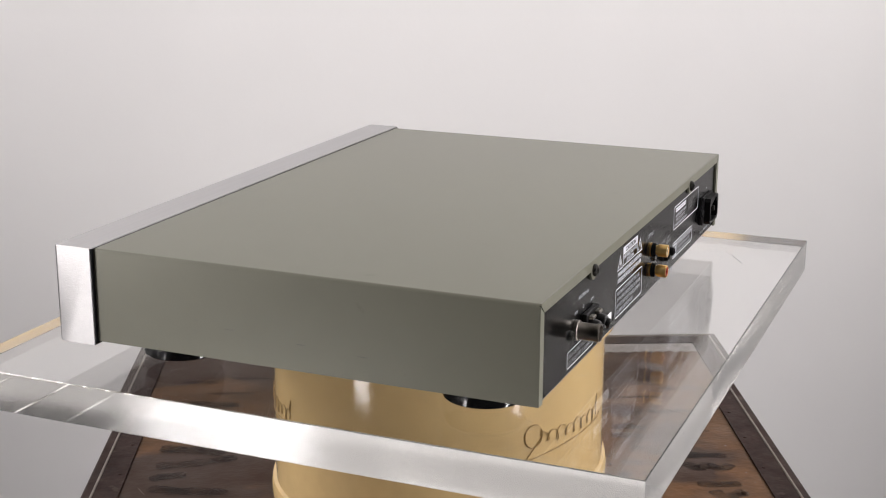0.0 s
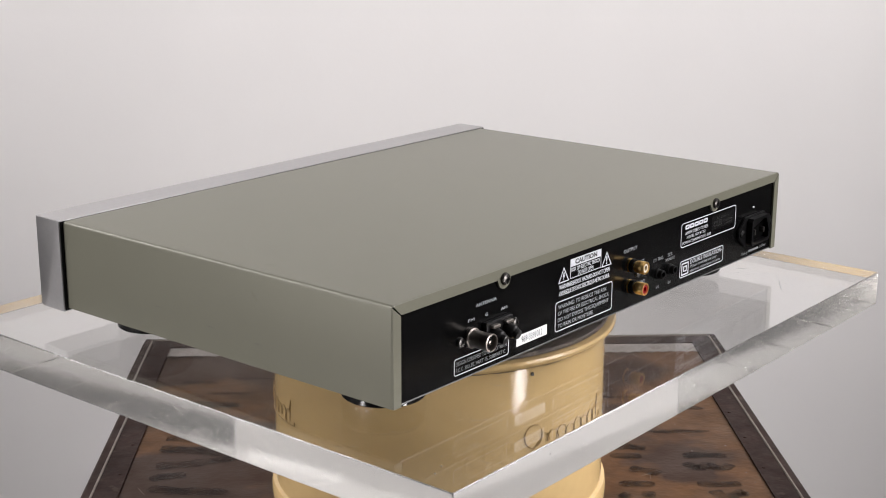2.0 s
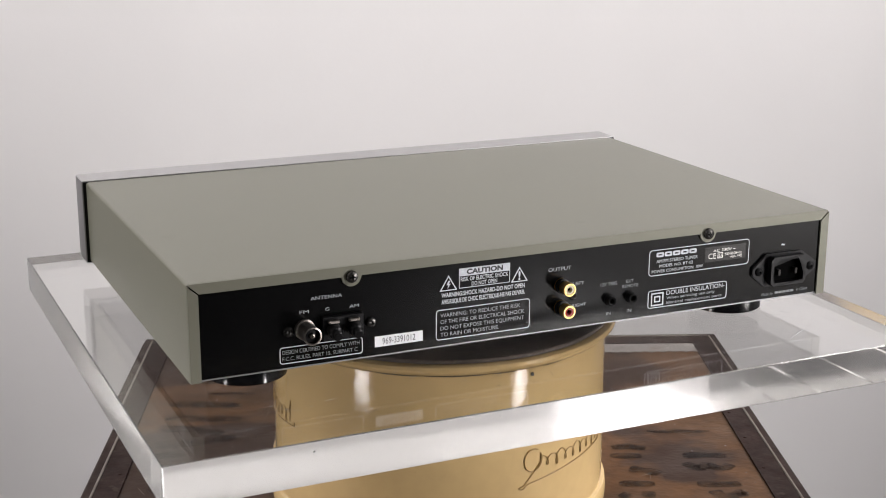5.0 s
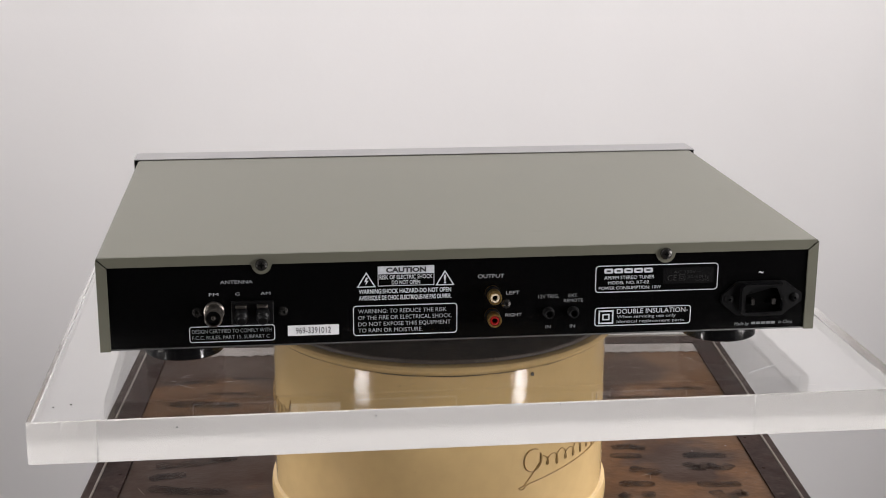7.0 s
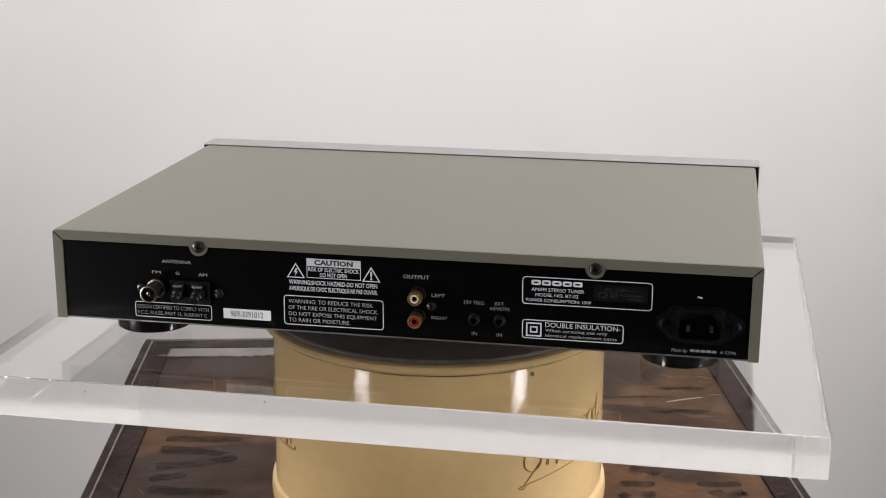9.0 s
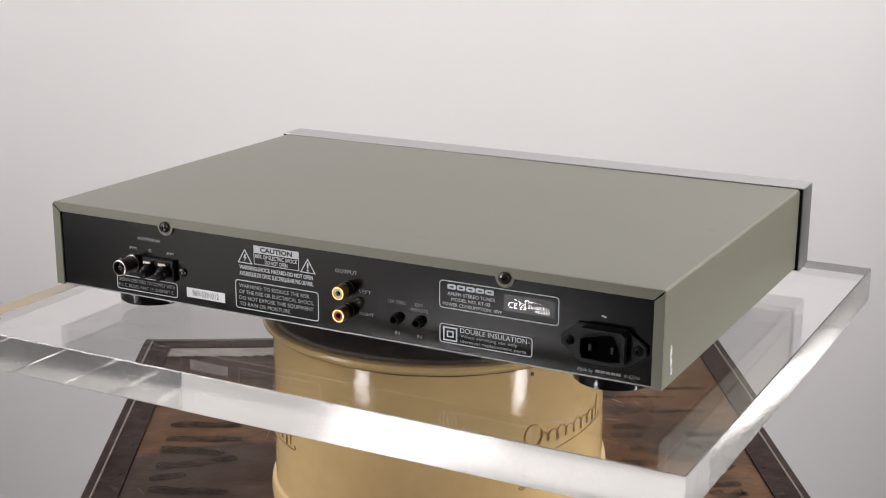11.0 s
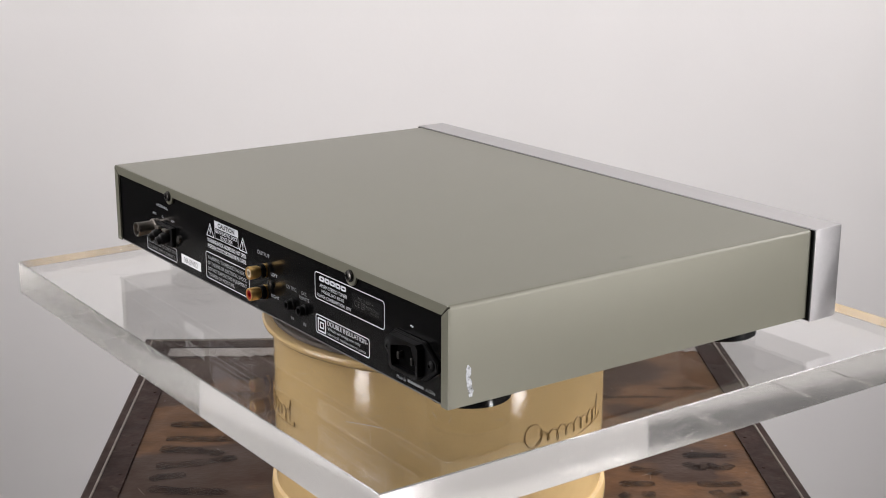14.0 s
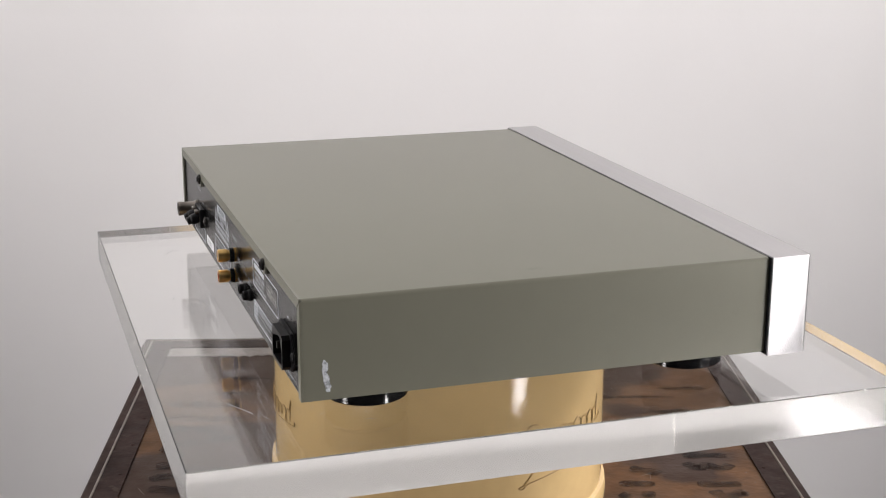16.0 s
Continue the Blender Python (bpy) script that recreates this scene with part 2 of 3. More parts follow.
def prism(outline, y0, y1, bm=None):
    """A closed (x, z) outline drawn out from y0 to y1."""
    bm = bm or bmesh.new()
    a = [bm.verts.new((x, y0, z)) for x, z in outline]
    b = [bm.verts.new((x, y1, z)) for x, z in outline]
    bm.faces.new(a)
    bm.faces.new(b[::-1])
    for i in range(len(a)):
        j = (i + 1) % len(a)
        bm.faces.new((a[i], a[j], b[j], b[i]))
    return bm


def rounded(x0, x1, z0, z1, r, seg=5):
    pts = []
    for cx, cz, a0 in ((x1 - r, z1 - r, 0), (x0 + r, z1 - r, 90), (x0 + r, z0 + r, 180), (x1 - r, z0 + r, 270)):
        for i in range(seg + 1):
            a = radians(a0 + 90 * i / seg)
            pts.append((cx + r * math.cos(a), cz + r * math.sin(a)))
    return pts


def frame_of(outer, inner, y0, y1):
    """A flat ring between two outlines of equal count."""
    bm = bmesh.new()
    rows = [[bm.verts.new((x, y, z)) for x, z in o] for o, y in ((outer, y0), (inner, y0), (inner, y1), (outer, y1))]
    n = len(outer)
    for k in range(4):
        a, b = rows[k], rows[(k + 1) % 4]
        for i in range(n):
            j = (i + 1) % n
            bm.faces.new((a[i], a[j], b[j], b[i]))
    return bm


def tube(points, rad, seg=6, bm=None, flat=None):
    """A thin round line through points."""
    bm = bm or bmesh.new()
    pts = [Vector(p) for p in points]
    rings = []
    for i, p in enumerate(pts):
        d = (pts[min(i + 1, len(pts) - 1)] - pts[max(i - 1, 0)]).normalized()
        ref = Vector((0, 0, 1)) if abs(d.z) < 0.9 else Vector((1, 0, 0))
        u = d.cross(ref).normalized()
        v = d.cross(u)
        k = rad[i] if isinstance(rad, (list, tuple)) else rad
        rings.append([bm.verts.new(p + (u * math.cos(2 * math.pi * j / seg) + v * math.sin(2 * math.pi * j / seg)) * k) for j in range(seg)])
    for a, b in zip(rings, rings[1:]):
        for i in range(seg):
            j = (i + 1) % seg
            bm.faces.new((a[i], a[j], b[j], b[i]))
    bm.faces.new(rings[0][::-1])
    bm.faces.new(rings[-1])
    return bm


def lettering(words, x0, x1, z0, z1, y, material, parent, shear=0.0, bold=0.0):
    """Words in the built-in font, scaled to fill x0..x1 and z0..z1, standing on a panel that faces -y."""
    cu = bpy.data.curves.new("lettering", "FONT")
    cu.body, cu.size, cu.shear, cu.offset, cu.resolution_u = words, 1.0, shear, bold, 3
    tmp = new("lettering", cu)
    dg = bpy.context.evaluated_depsgraph_get()
    me = bpy.data.meshes.new_from_object(tmp.evaluated_get(dg))
    bpy.data.objects.remove(tmp)
    bpy.data.curves.remove(cu)
    co = np.empty(len(me.vertices) * 3)
    me.vertices.foreach_get("co", co)
    co = co.reshape(-1, 3)
    lo, hi = co.min(0), co.max(0)
    lo[1], hi[1] = max(lo[1], -0.02), min(hi[1], 0.74)
    out = np.empty_like(co)
    out[:, 0] = x0 + (co[:, 0] - lo[0]) / (hi[0] - lo[0]) * (x1 - x0)
    out[:, 1] = y
    out[:, 2] = z0 + (co[:, 1] - lo[1]) / (hi[1] - lo[1]) * (z1 - z0)
    me.vertices.foreach_set("co", out.ravel())
    me.name = "lettering"
    me.materials.clear()
    me.materials.append(material)
    ob = new("lettering", me)
    ob.parent = parent
    return ob


# ---- room ----
def structure(name, bm, material, label, category):
    ob = part(name, bm, material, None)
    return tagged(ob, label, category, kind="structure")


PALE_FROM, DARK_TO = -1.20, 0.95       # unseen walls, split for reflections: pale beyond this line and above the dark part


def side_wall(name, x0, x1, gaps, label):
    cuts = sorted({RY0, RY1, PALE_FROM, *(v for w in gaps for v in w[:2])})
    dark, pale = bmesh.new(), bmesh.new()
    for y0, y1 in zip(cuts, cuts[1:]):
        mid, low = (y0 + y1) / 2, 0.0
        for z0, z1 in [(w[2], w[3]) for w in sorted(gaps, key=lambda w: w[2]) if w[0] < mid < w[1]] + [(RH, RH)]:
            if mid < PALE_FROM:
                box(x0, x1, y0, y1, low, z0, bm=dark)
            else:
                if low < DARK_TO:
                    box(x0, x1, y0, y1, low, min(z0, DARK_TO), bm=dark)
                if z0 > DARK_TO:
                    box(x0, x1, y0, y1, max(low, DARK_TO), z0, bm=pale)
            low = z1
    structure(name + "_pale", pale, M_PALE, "unseen pale side wall with a high lamp opening", "wall")
    return structure(name, dark, M_UNSEEN_DARK, label, "wall")


structure("floor", box(-RX - 0.2, RX + 0.2, RY0 - 0.2, RY1 + 0.2, -0.1, 0), M_FLOOR, "unseen dark glossy floor that mirrors the low lamps", "floor")
structure("wall_north", box(-RX - 0.2, RX + 0.2, RY1, RY1 + 0.15, 0, RH), M_WALL, "plain matt white plastered wall", "wall")
structure("wall_south", box(-RX - 0.2, RX + 0.2, RY0 - 0.15, RY0, 0, RH), M_UNSEEN_DARK, "unseen dark wall added behind the camera for dark reflections", "wall")
side_wall("wall_east", RX, RX + 0.15, LAMPS_R, "unseen dark side wall with low lamp openings, shapes reflections")
side_wall("wall_west", -RX - 0.15, -RX, LAMPS_L, "unseen dark side wall with low lamp openings, shapes reflections")
structure("ceiling", box(-RX - 0.2, RX + 0.2, RY0 - 0.2, RY1 + 0.2, RH, RH + 0.1), M_CEIL, "plain grey ceiling", "ceiling")


# ---- chest under the drum ----
def chest():
    c = thing("tea_chest", "worn brown plywood tea chest with tin edge strips and black stencilling", "chest", pose(0.0035, 0.02, 0, 0, 0, 2.3))
    h, e = 0.2635, 0.2635
    part("body", box(-h + 0.006, h - 0.006, -e + 0.006, e - 0.006, 0, ZC - 0.004), M_PLY, c)
    inner = 0.236
    part("top_board", box(-inner, inner, -inner, inner, ZC - 0.010, ZC), M_PLY, c)
    for k in range(4):
        r = Matrix.Rotation(radians(90 * k), 4, "Z")
        bm = bmesh.new()
        rows = [(inner - 0.002, 0.0012), (h - 0.010, 0.0012), (h - 0.004, 0.0004), (h, -0.006), (h, -0.030), (h - 0.004, -0.030), (h - 0.006, -0.003), (inner - 0.002, -0.002)]
        a = [bm.verts.new(r @ Vector((-x, y, ZC + z))) for x, z, y in ((q[0], q[1], s) for q, s in zip(rows, [q[0] for q in rows]))]
        b = [bm.verts.new(r @ Vector((x, x, ZC + z))) for x, z in rows]
        for i in range(len(a)):
            j = (i + 1) % len(a)
            bm.faces.new((a[i], a[j], b[j], b[i]))
        strip = part("edge_strip", bm, M_TIN, c, "dull tin edging strip")
        # thin ridge in a paler colour paints the highlight along the crease
        ridge = bmesh.new()
        tube([r @ Vector((-h + 0.012, h - 0.0105, ZC + 0.0014)), r @ Vector((h - 0.012, h - 0.0105, ZC + 0.0012))], 0.0009, 6, ridge)
        part("ridge", ridge, M_CREASE_GLINT, strip, "raised ridge coloured pale as the crease highlight")
        for i in range(9):
            x = -inner + 0.012 + (2 * inner - 0.024) * i / 8 + random.uniform(-0.003, 0.003)
            nail = lathe([(0.0016, 0.001), (0.0015, 0.0015), (0.0008, 0.0018), (0, 0.0018)], 8, Matrix.Translation(r @ Vector((x, inner + 0.003, ZC))))
            part("nail", nail, M_TIN, strip)
    for k in range(4):
        r = Matrix.Rotation(radians(90 * k), 4, "Z")
        part("upright_strip", box(h - 0.03, h + 0.001, h - 0.03, h + 0.001, 0, ZC - 0.0302), M_TIN, c).matrix_basis = r
    # stencilled marks: worn bars
    marks = [(-0.222, 0.222, 0.032, 0.014, 0), (-0.17, 0.135, 0.04, 0.007, 0), (0.19, 0.10, 0.05, 0.008, 0), (0.16, 0.13, 0.06, 0.007, 0), (0.2, 0.15, 0.04, 0.009, 0), (-0.2, 0.16, 0.03, 0.009, 0), (-0.15, 0.17, 0.05, 0.007, 0)]
    strokes = [[(0.186, 0.052), (0.202, 0.053), (0.219, 0.051)],
               [(0.186, 0.039), (0.190, 0.030), (0.196, 0.029), (0.201, 0.035), (0.204, 0.033), (0.207, 0.029), (0.214, 0.028), (0.219, 0.036)],
               [(0.188, 0.000), (0.204, -0.001), (0.220, -0.000)],
               [(0.198, -0.011), (0.201, -0.020), (0.211, -0.020), (0.217, -0.014), (0.218, -0.021)],
               [(0.133, 0.066), (0.146, 0.069), (0.159, 0.065)],
               [(0.130, 0.051), (0.154, 0.051)],
               [(0.142, 0.027), (0.156, 0.023), (0.163, 0.017)],
               [(0.131, -0.000), (0.157, 0.000)],
               [(0.130, -0.017), (0.136, -0.022)],
               [(0.145, -0.017), (0.155, -0.019)]]
    strokes += [[(-0.216, 0.111), (-0.159, 0.110)],
                [(-0.214, 0.081), (-0.155, 0.081)],
                [(-0.215, 0.062), (-0.192, 0.059), (-0.165, 0.052)],
                [(-0.212, 0.028), (-0.186, 0.033), (-0.154, 0.045)],
                [(-0.212, 0.004), (-0.205, 0.009), (-0.187, 0.013)],
                [(-0.210, -0.011), (-0.194, -0.015), (-0.152, -0.017)]]
    # pale band with a jagged inner edge along the far strip
    bm = bmesh.new()
    n = 90
    up, dn = [], []
    for i in range(n + 1):
        x = -0.2345 + 0.469 * i / n
        up.append(bm.verts.new((x, 0.2362, ZC + 0.0005)))
        dn.append(bm.verts.new((x, 0.2105 + 0.0022 * noise.noise((x * 160, 0.3, 0)) + (0.0040 if i % 2 else 0), ZC + 0.0005)))
    for i in range(n):
        bm.faces.new((dn[i], dn[i + 1], up[i + 1], up[i]))
    part("pale_band", bm, M_PALE_BAND, c, "pale band with a jagged inner edge")
    for i in range(34):
        x, y, a, ln = random.uniform(-0.22, 0.22), random.uniform(-0.08, 0.2), random.uniform(0, 6.3), random.uniform(0.006, 0.04)
        bend = random.uniform(-0.15, 0.15)
        pts = [(x + ln * (math.cos(a) * (k / 4 - 0.5) - math.sin(a) * bend * (k / 4 - 0.5) ** 2), y + ln * (math.sin(a) * (k / 4 - 0.5) + math.cos(a) * bend * (k / 4 - 0.5) ** 2), ZC + 0.0001) for k in range(5)]
        part("scratch", tube(pts, [0.00004, 0.00012, 0.00014, 0.0001, 0.00004], 4), M_WOODSCRATCH, c, "pale scratch in the wood")
    bm = bmesh.new()
    for i in range(70):
        x, y, r = random.uniform(-0.235, 0.235), random.uniform(-0.12, 0.2), random.uniform(0.0002, 0.0006)
        lathe([(r, 0.0001), (r * 0.6, 0.0004), (0, 0.0005)], 5, Matrix.Translation((x, y, ZC + 0.0006)), bm)
    tagged(part("dust_specks", bm, M_DUST, c, "pale specks of dust"), kind="stuff")
    inv = pose(0.0035, 0.02, 0, 0, 0, 2.3).inverted()
    for x, y, w, d, a in marks:
        bm = bmesh.new()
        top, bot = [], []
        n = 12
        for i in range(n + 1):
            u = i / n
            wob = d * (0.40 + 0.12 * noise.noise((x * 90, y * 90, u * 5)))
            mid = d * 0.18 * noise.noise((y * 70, x * 50 + 3, u * 4))
            end = min(1, 4 * u + 0.35, 4 * (1 - u) + 0.35)
            top.append(bm.verts.new(((u - 0.5) * w, mid + wob * end, 0)))
            bot.append(bm.verts.new(((u - 0.5) * w, mid - wob * end, 0)))
        for i in range(n):
            bm.faces.new((bot[i], bot[i + 1], top[i + 1], top[i]))
        q = inv @ Vector((x, y, 0))
        ob = part("stencil_mark", bm, M_STENCIL, c, "worn black stencil stroke")
        ob.matrix_basis = pose(q.x, q.y, ZC + 0.0004, 0, 0, a - 2.3)
    for k, line in enumerate(strokes):
        pts = [Vector((*q, 0)) for q in line]
        fine = [a.lerp(b, i / 6) for a, b in zip(pts, pts[1:]) for i in range(6)] + [pts[-1]]
        bm, last, n = bmesh.new(), None, len(fine)
        for i, q in enumerate(fine):
            d = (fine[min(i + 1, n - 1)] - fine[max(i - 1, 0)]).normalized()
            w = (0.0050 if k < 10 else 0.0062) * (1 + 0.35 * noise.noise((q.x * 120, q.y * 120, k))) * (0.6 if i in (0, n - 1) else 1)
            side = Vector((-d.y, d.x, 0)) * w
            row = [bm.verts.new(inv @ Vector((v.x, v.y, ZC + 0.0004 + 0.00001 * k))) for v in (q + side, q - side)]
            if last:
                bm.faces.new((last[0], last[1], row[1], row[0]))
            last = row
        part("stencil_mark", bm, M_STENCIL, c, "worn black stencil stroke")
    return c


chest()


# ---- cream enamel drum ----
def drum():
    d = thing("enamel_drum", "cream enamelled metal drum with brown script, standing on the chest", "drum", pose(-0.0006, 0, ZC))
    top = 0.160 - 0.0513          # seam height above the chest
    R = 0.1172
    part("wall", lathe([(R - 0.004, 0.004), (R, 0.006), (R, 0.03), (R - 0.0003, 0.06), (R - 0.0004, top - 0.0004), (R - 0.003, top)], 128), M_CREAM, d, smooth=True)
    part("base_flange", lathe([(0.105, 0.0), (0.1185, 0.0), (0.1203, 0.0015), (0.1206, 0.004), (0.1203, 0.011), (0.1195, 0.0135), (0.1175, 0.0148), (R - 0.002, 0.0152)], 128), M_CREAM, d, smooth=True)
    part("seam", lathe([(R - 0.003, top - 0.0004), (R - 0.0004, top - 0.0003), (R - 0.0004, top + 0.0006), (R - 0.003, top + 0.0007)], 128), M_SEAM, d, "grimy dark seam", smooth=True)
    part("lid", lathe([(R - 0.004, top + 0.0003), (R + 0.0004, top + 0.0003), (R + 0.004, top + 0.0018), (R + 0.0064, top + 0.0040), (R + 0.0068, top + 0.0056), (R + 0.0056, top + 0.0072), (R + 0.003, top + 0.0078), (R - 0.001, top + 0.0074), (R - 0.002, top + 0.0060), (0, top + 0.0058)], 128), M_CREAM, d, "rolled cream lid rim", smooth=True)

    for k in range(14):
        a0 = random.uniform(-80, 80)
        ln = random.uniform(3, 12)
        pts = [((R + 0.0001) * math.sin(radians(a0 + ln * j / 8)), -(R + 0.0001) * math.cos(radians(a0 + ln * j / 8)), top - 0.0003 + 0.0001 * math.sin(k + j)) for j in range(9)]
        part("chip", tube(pts, [0.00004, 0.00016, 0.0002, 0.00012, 0.0002, 0.00018, 0.00012, 0.0001, 0.00004], 5), M_GRIT, d, "dark chipped enamel")
    for k in range(9):
        a0, z = radians(random.uniform(-70, 70)), top + random.uniform(0.001, 0.005)
        rr = R + 0.0012 + (z - top) * 0.95
        part("chip", lathe([(0, -0.0002), (0.0008, 0), (0.0005, 0.0003), (0, 0.0003)], 8, Matrix.Translation((rr * math.sin(a0), -rr * math.cos(a0), z)) @ Matrix.Rotation(a0, 4, "Z") @ Matrix.Rotation(radians(50), 4, "X")), M_SEAM, d, "dark chipped enamel")

    def on_wall(deg, z, out=0.0002):
        a = radians(deg)
        return ((R + out) * math.sin(a), -(R + out) * math.cos(a), z)

    # script-like flourish: loops on a base line with a rising underline
    def flourish(a0, a1):
        base = 0.160 - 0.105
        line = []
        span = a1 - a0
        # tall opening loop
        for i in range(33):
            u = i / 32
            th = radians(60 + 330 * u)
            line.append(on_wall(a0 + 4.2 + 3.4 * math.cos(th) * 1.0, base + 0.0070 + 0.0078 * math.sin(th)))
        for i in range(12):
            u = i / 11
            line.append(on_wall(a0 + 7.2 - 6.4 * u, base + 0.005 - 0.0145 * u))
        for i in range(1, 10):
            th = radians(180 + 180 * i / 9)
            line.append(on_wall(a0 - 0.4 + 1.3 * math.cos(th) + 0.4, base - 0.0098 + 0.0022 * math.sin(th)))
        for i in range(1, 30):
            u = i / 29
            line.append(on_wall(a0 + 1.6 + (span - 0.6) * u, base - 0.0092 + 0.0082 * u ** 0.9 + 0.0008 * math.sin(u * 3.1)))
        for i in range(1, 9):
            th = radians(-90 + 150 * i / 8)
            line.append(on_wall(a1 + 1.0 + 0.9 * math.cos(th), base + 0.0006 + 0.0016 * math.sin(th)))
        part("script_flourish", tube(line, 0.00038, 6), M_GILT, d, "brown painted flourish")
        # run of low loops
        wave = []
        n = 190
        for i in range(n + 1):
            u = i / n
            ph = 2 * math.pi * 7 * u
            a = a0 + 8.0 + (span - 10.5) * u + 1.25 * math.sin(ph)
            wave.append(on_wall(a, base + 0.0044 + 0.0042 * math.cos(ph) * (1.0 - 0.25 * math.sin(ph * 0.43))))
        for i in range(1, 12):
            u = i / 11
            wave.append(on_wall(a1 - 2.2 + 1.6 * u, base + 0.006 + 0.0105 * u))
        for i in range(1, 10):
            u = i / 9
            wave.append(on_wall(a1 - 0.6 - 0.7 * u, base + 0.0165 - 0.0150 * u))
        part("script_flourish", tube(wave, 0.0003, 6), M_GILT, d, "brown painted flourish")

    flourish(27.5, 67.0)
    flourish(-96.0, -57.5)
    part("rivet", lathe([(0.0014, 0.0), (0.0012, 0.0006), (0.0006, 0.0009), (0, 0.0009)], 12, Matrix.Translation(Vector(on_wall(30.6, top - 0.0042, 0.0))) @ Matrix.Rotation(radians(30.6), 4, "Z") @ Matrix.Rotation(radians(90), 4, "X")), M_SCREW, d, "small dark rivet head")
    return d


drum()

# ---- turning parts: disc, plate, tuner ----
disc = thing("turntable_disc", "worn dark round turntable disc on the drum", "turntable", pose(0, 0, Z0 - 0.0437))
part("disc", lathe([(0, 0), (0.1165, 0), (0.1180, 0.0006), (0.1180, 0.0022), (0.1172, 0.0030), (0, 0.0030)], 128), M_DISC, disc, smooth=True)

AX, AY0, AY1, AHW = 0.0013, -0.2141, 0.2132, 0.2514


def plate():
    p = thing("acrylic_plate", "thick clear scratched acrylic plate with sawn edges", "plate", pose(0, 0, ZP - PT))
    bm = box(AX - AHW, AX + AHW, AY0, AY1, 0, PT, 0.0006, 1)
    ob = part("slab", bm, M_ACRYL, p)
    ob.data.materials.append(M_ACRYL_EDGE)
    ob.data.materials.append(M_ACRYL_UNDER)
    for f in ob.data.polygons:
        if f.normal.z < -0.9:
            f.material_index = 2
        if abs(f.normal.z) < 0.9:
            f.material_index = 1
    ob.visible_shadow = False
    # scratches and grit on the upper face
    for i in range(30):
        x, y = random.uniform(AX - AHW + 0.04, AX + AHW - 0.04), random.uniform(AY0 + 0.04, AY1 - 0.04)
        if abs(x) < 0.2 and -0.13 < y < 0.15 and i % 4:
            y = random.uniform(AY0 + 0.04, -0.13)
        a, ln, cv = random.uniform(0, 6.3), random.uniform(0.003, 0.014) * (2.0 if i % 9 == 0 else 1), random.uniform(-0.3, 0.3)
        pts = []
        for k in range(6):
            u = k / 5 - 0.5
            pts.append((x + math.cos(a) * ln * u - math.sin(a) * cv * ln * u * u, y + math.sin(a) * ln * u + math.cos(a) * cv * ln * u * u, PT + 0.00013))
        part("scratch", tube(pts, [0.00002, 0.00006, 0.00008, 0.00008, 0.00005, 0.00002], 5), M_DUST, p)
    # fine hairline scratches, thickest where things are slid on and off
    bm = bmesh.new()
    for i in range(130):
        u = random.random()
        x = random.gauss(random.choice((-0.17, 0.17, 0.02)), 0.05)
        y = random.uniform(AY0 + 0.005, AY1 - 0.005) if u < 0.45 else random.gauss(-0.165, 0.025)
        x, y = max(AX - AHW + 0.012, min(AX + AHW - 0.012, x)), max(AY0 + 0.012, min(AY1 - 0.012, y))
        a, ln, cv = random.gauss(0.2, 0.9), random.uniform(0.0015, 0.010) * (1.8 if u > 0.93 else 1), random.uniform(-0.5, 0.5)
        pts = [(x + math.cos(a) * ln * k - math.sin(a) * cv * ln * k * k, y + math.sin(a) * ln * k + math.cos(a) * cv * ln * k * k, PT + 0.00006) for k in (-0.5, -0.2, 0.1, 0.5)]
        w = random.uniform(0.00002, 0.00006)
        tube(pts, [w * 0.3, w, w * 0.9, w * 0.3], 3, bm)
    tagged(part("hairline_scratches", bm, M_DUST, p, "fine pale hairline scratches"), kind="stuff")
    # slanted lines towards the corners of every edge, drawn as the corner's repeated reflections
    for side in range(4):
        for end in (-1, 1):
            for k in range(3):
                u = end * (0.5 - (0.006 + 0.0085 * k + random.uniform(-0.002, 0.002)) / (2 * AHW if side % 2 == 0 else AY1 - AY0))
                lean = 0.004 * end
                pts = []
                for j in range(4):
                    v = j / 3
                    if side % 2 == 0:
                        pts.append((AX + 2 * AHW * u + lean * v, (AY0 - 0.00004) if side == 0 else (AY1 + 0.00004), 0.0008 + (PT - 0.0016) * v))
                    else:
                        pts.append(((AX - AHW - 0.00004) if side == 1 else (AX + AHW + 0.00004), (AY0 + AY1) / 2 + (AY1 - AY0) * u + lean * v, 0.0008 + (PT - 0.0016) * v))
                part("corner_reflection_line", tube(pts, random.choice((0.00004, 0.00006, 0.00009)), 5), M_GLINT_HAIR, p)
    part("hair", tube([(0.1650, -0.1790, PT + 0.0002), (0.1700, -0.1757, PT + 0.0002), (0.1745, -0.1730, PT + 0.0002), (0.1795, -0.1702, PT + 0.0002), (0.1845, -0.1678, PT + 0.0002)], 0.00016, 5), M_GLINT_HAIR, p, "fine stray hair")
    for i in range(18):
        x = random.uniform(AX - AHW + 0.01, AX + AHW - 0.01)
        y, z = (AY0 - 0.0001, random.uniform(0.001, PT)) if i % 2 else (random.choice((AY0 + 0.02, AY1 - 0.03)) + random.uniform(-0.02, 0.02), PT + 0.0003)
        r = random.uniform(0.0003, 0.0008)
        part("grit", lathe([(0, -r * 0.3), (r, 0), (r * 0.7, r * 0.3), (0, r * 0.4)], 7, Matrix.Translation((x, y, z)) @ Matrix.Rotation(radians(90 if i % 2 else 0), 4, "X")), M_GRIT, p)
    return p


the_plate = plate()

OX = -0.0008
W2 = 0.216
YB, YP, YF, HT = -0.147, 0.1316, 0.1572, 0.0571


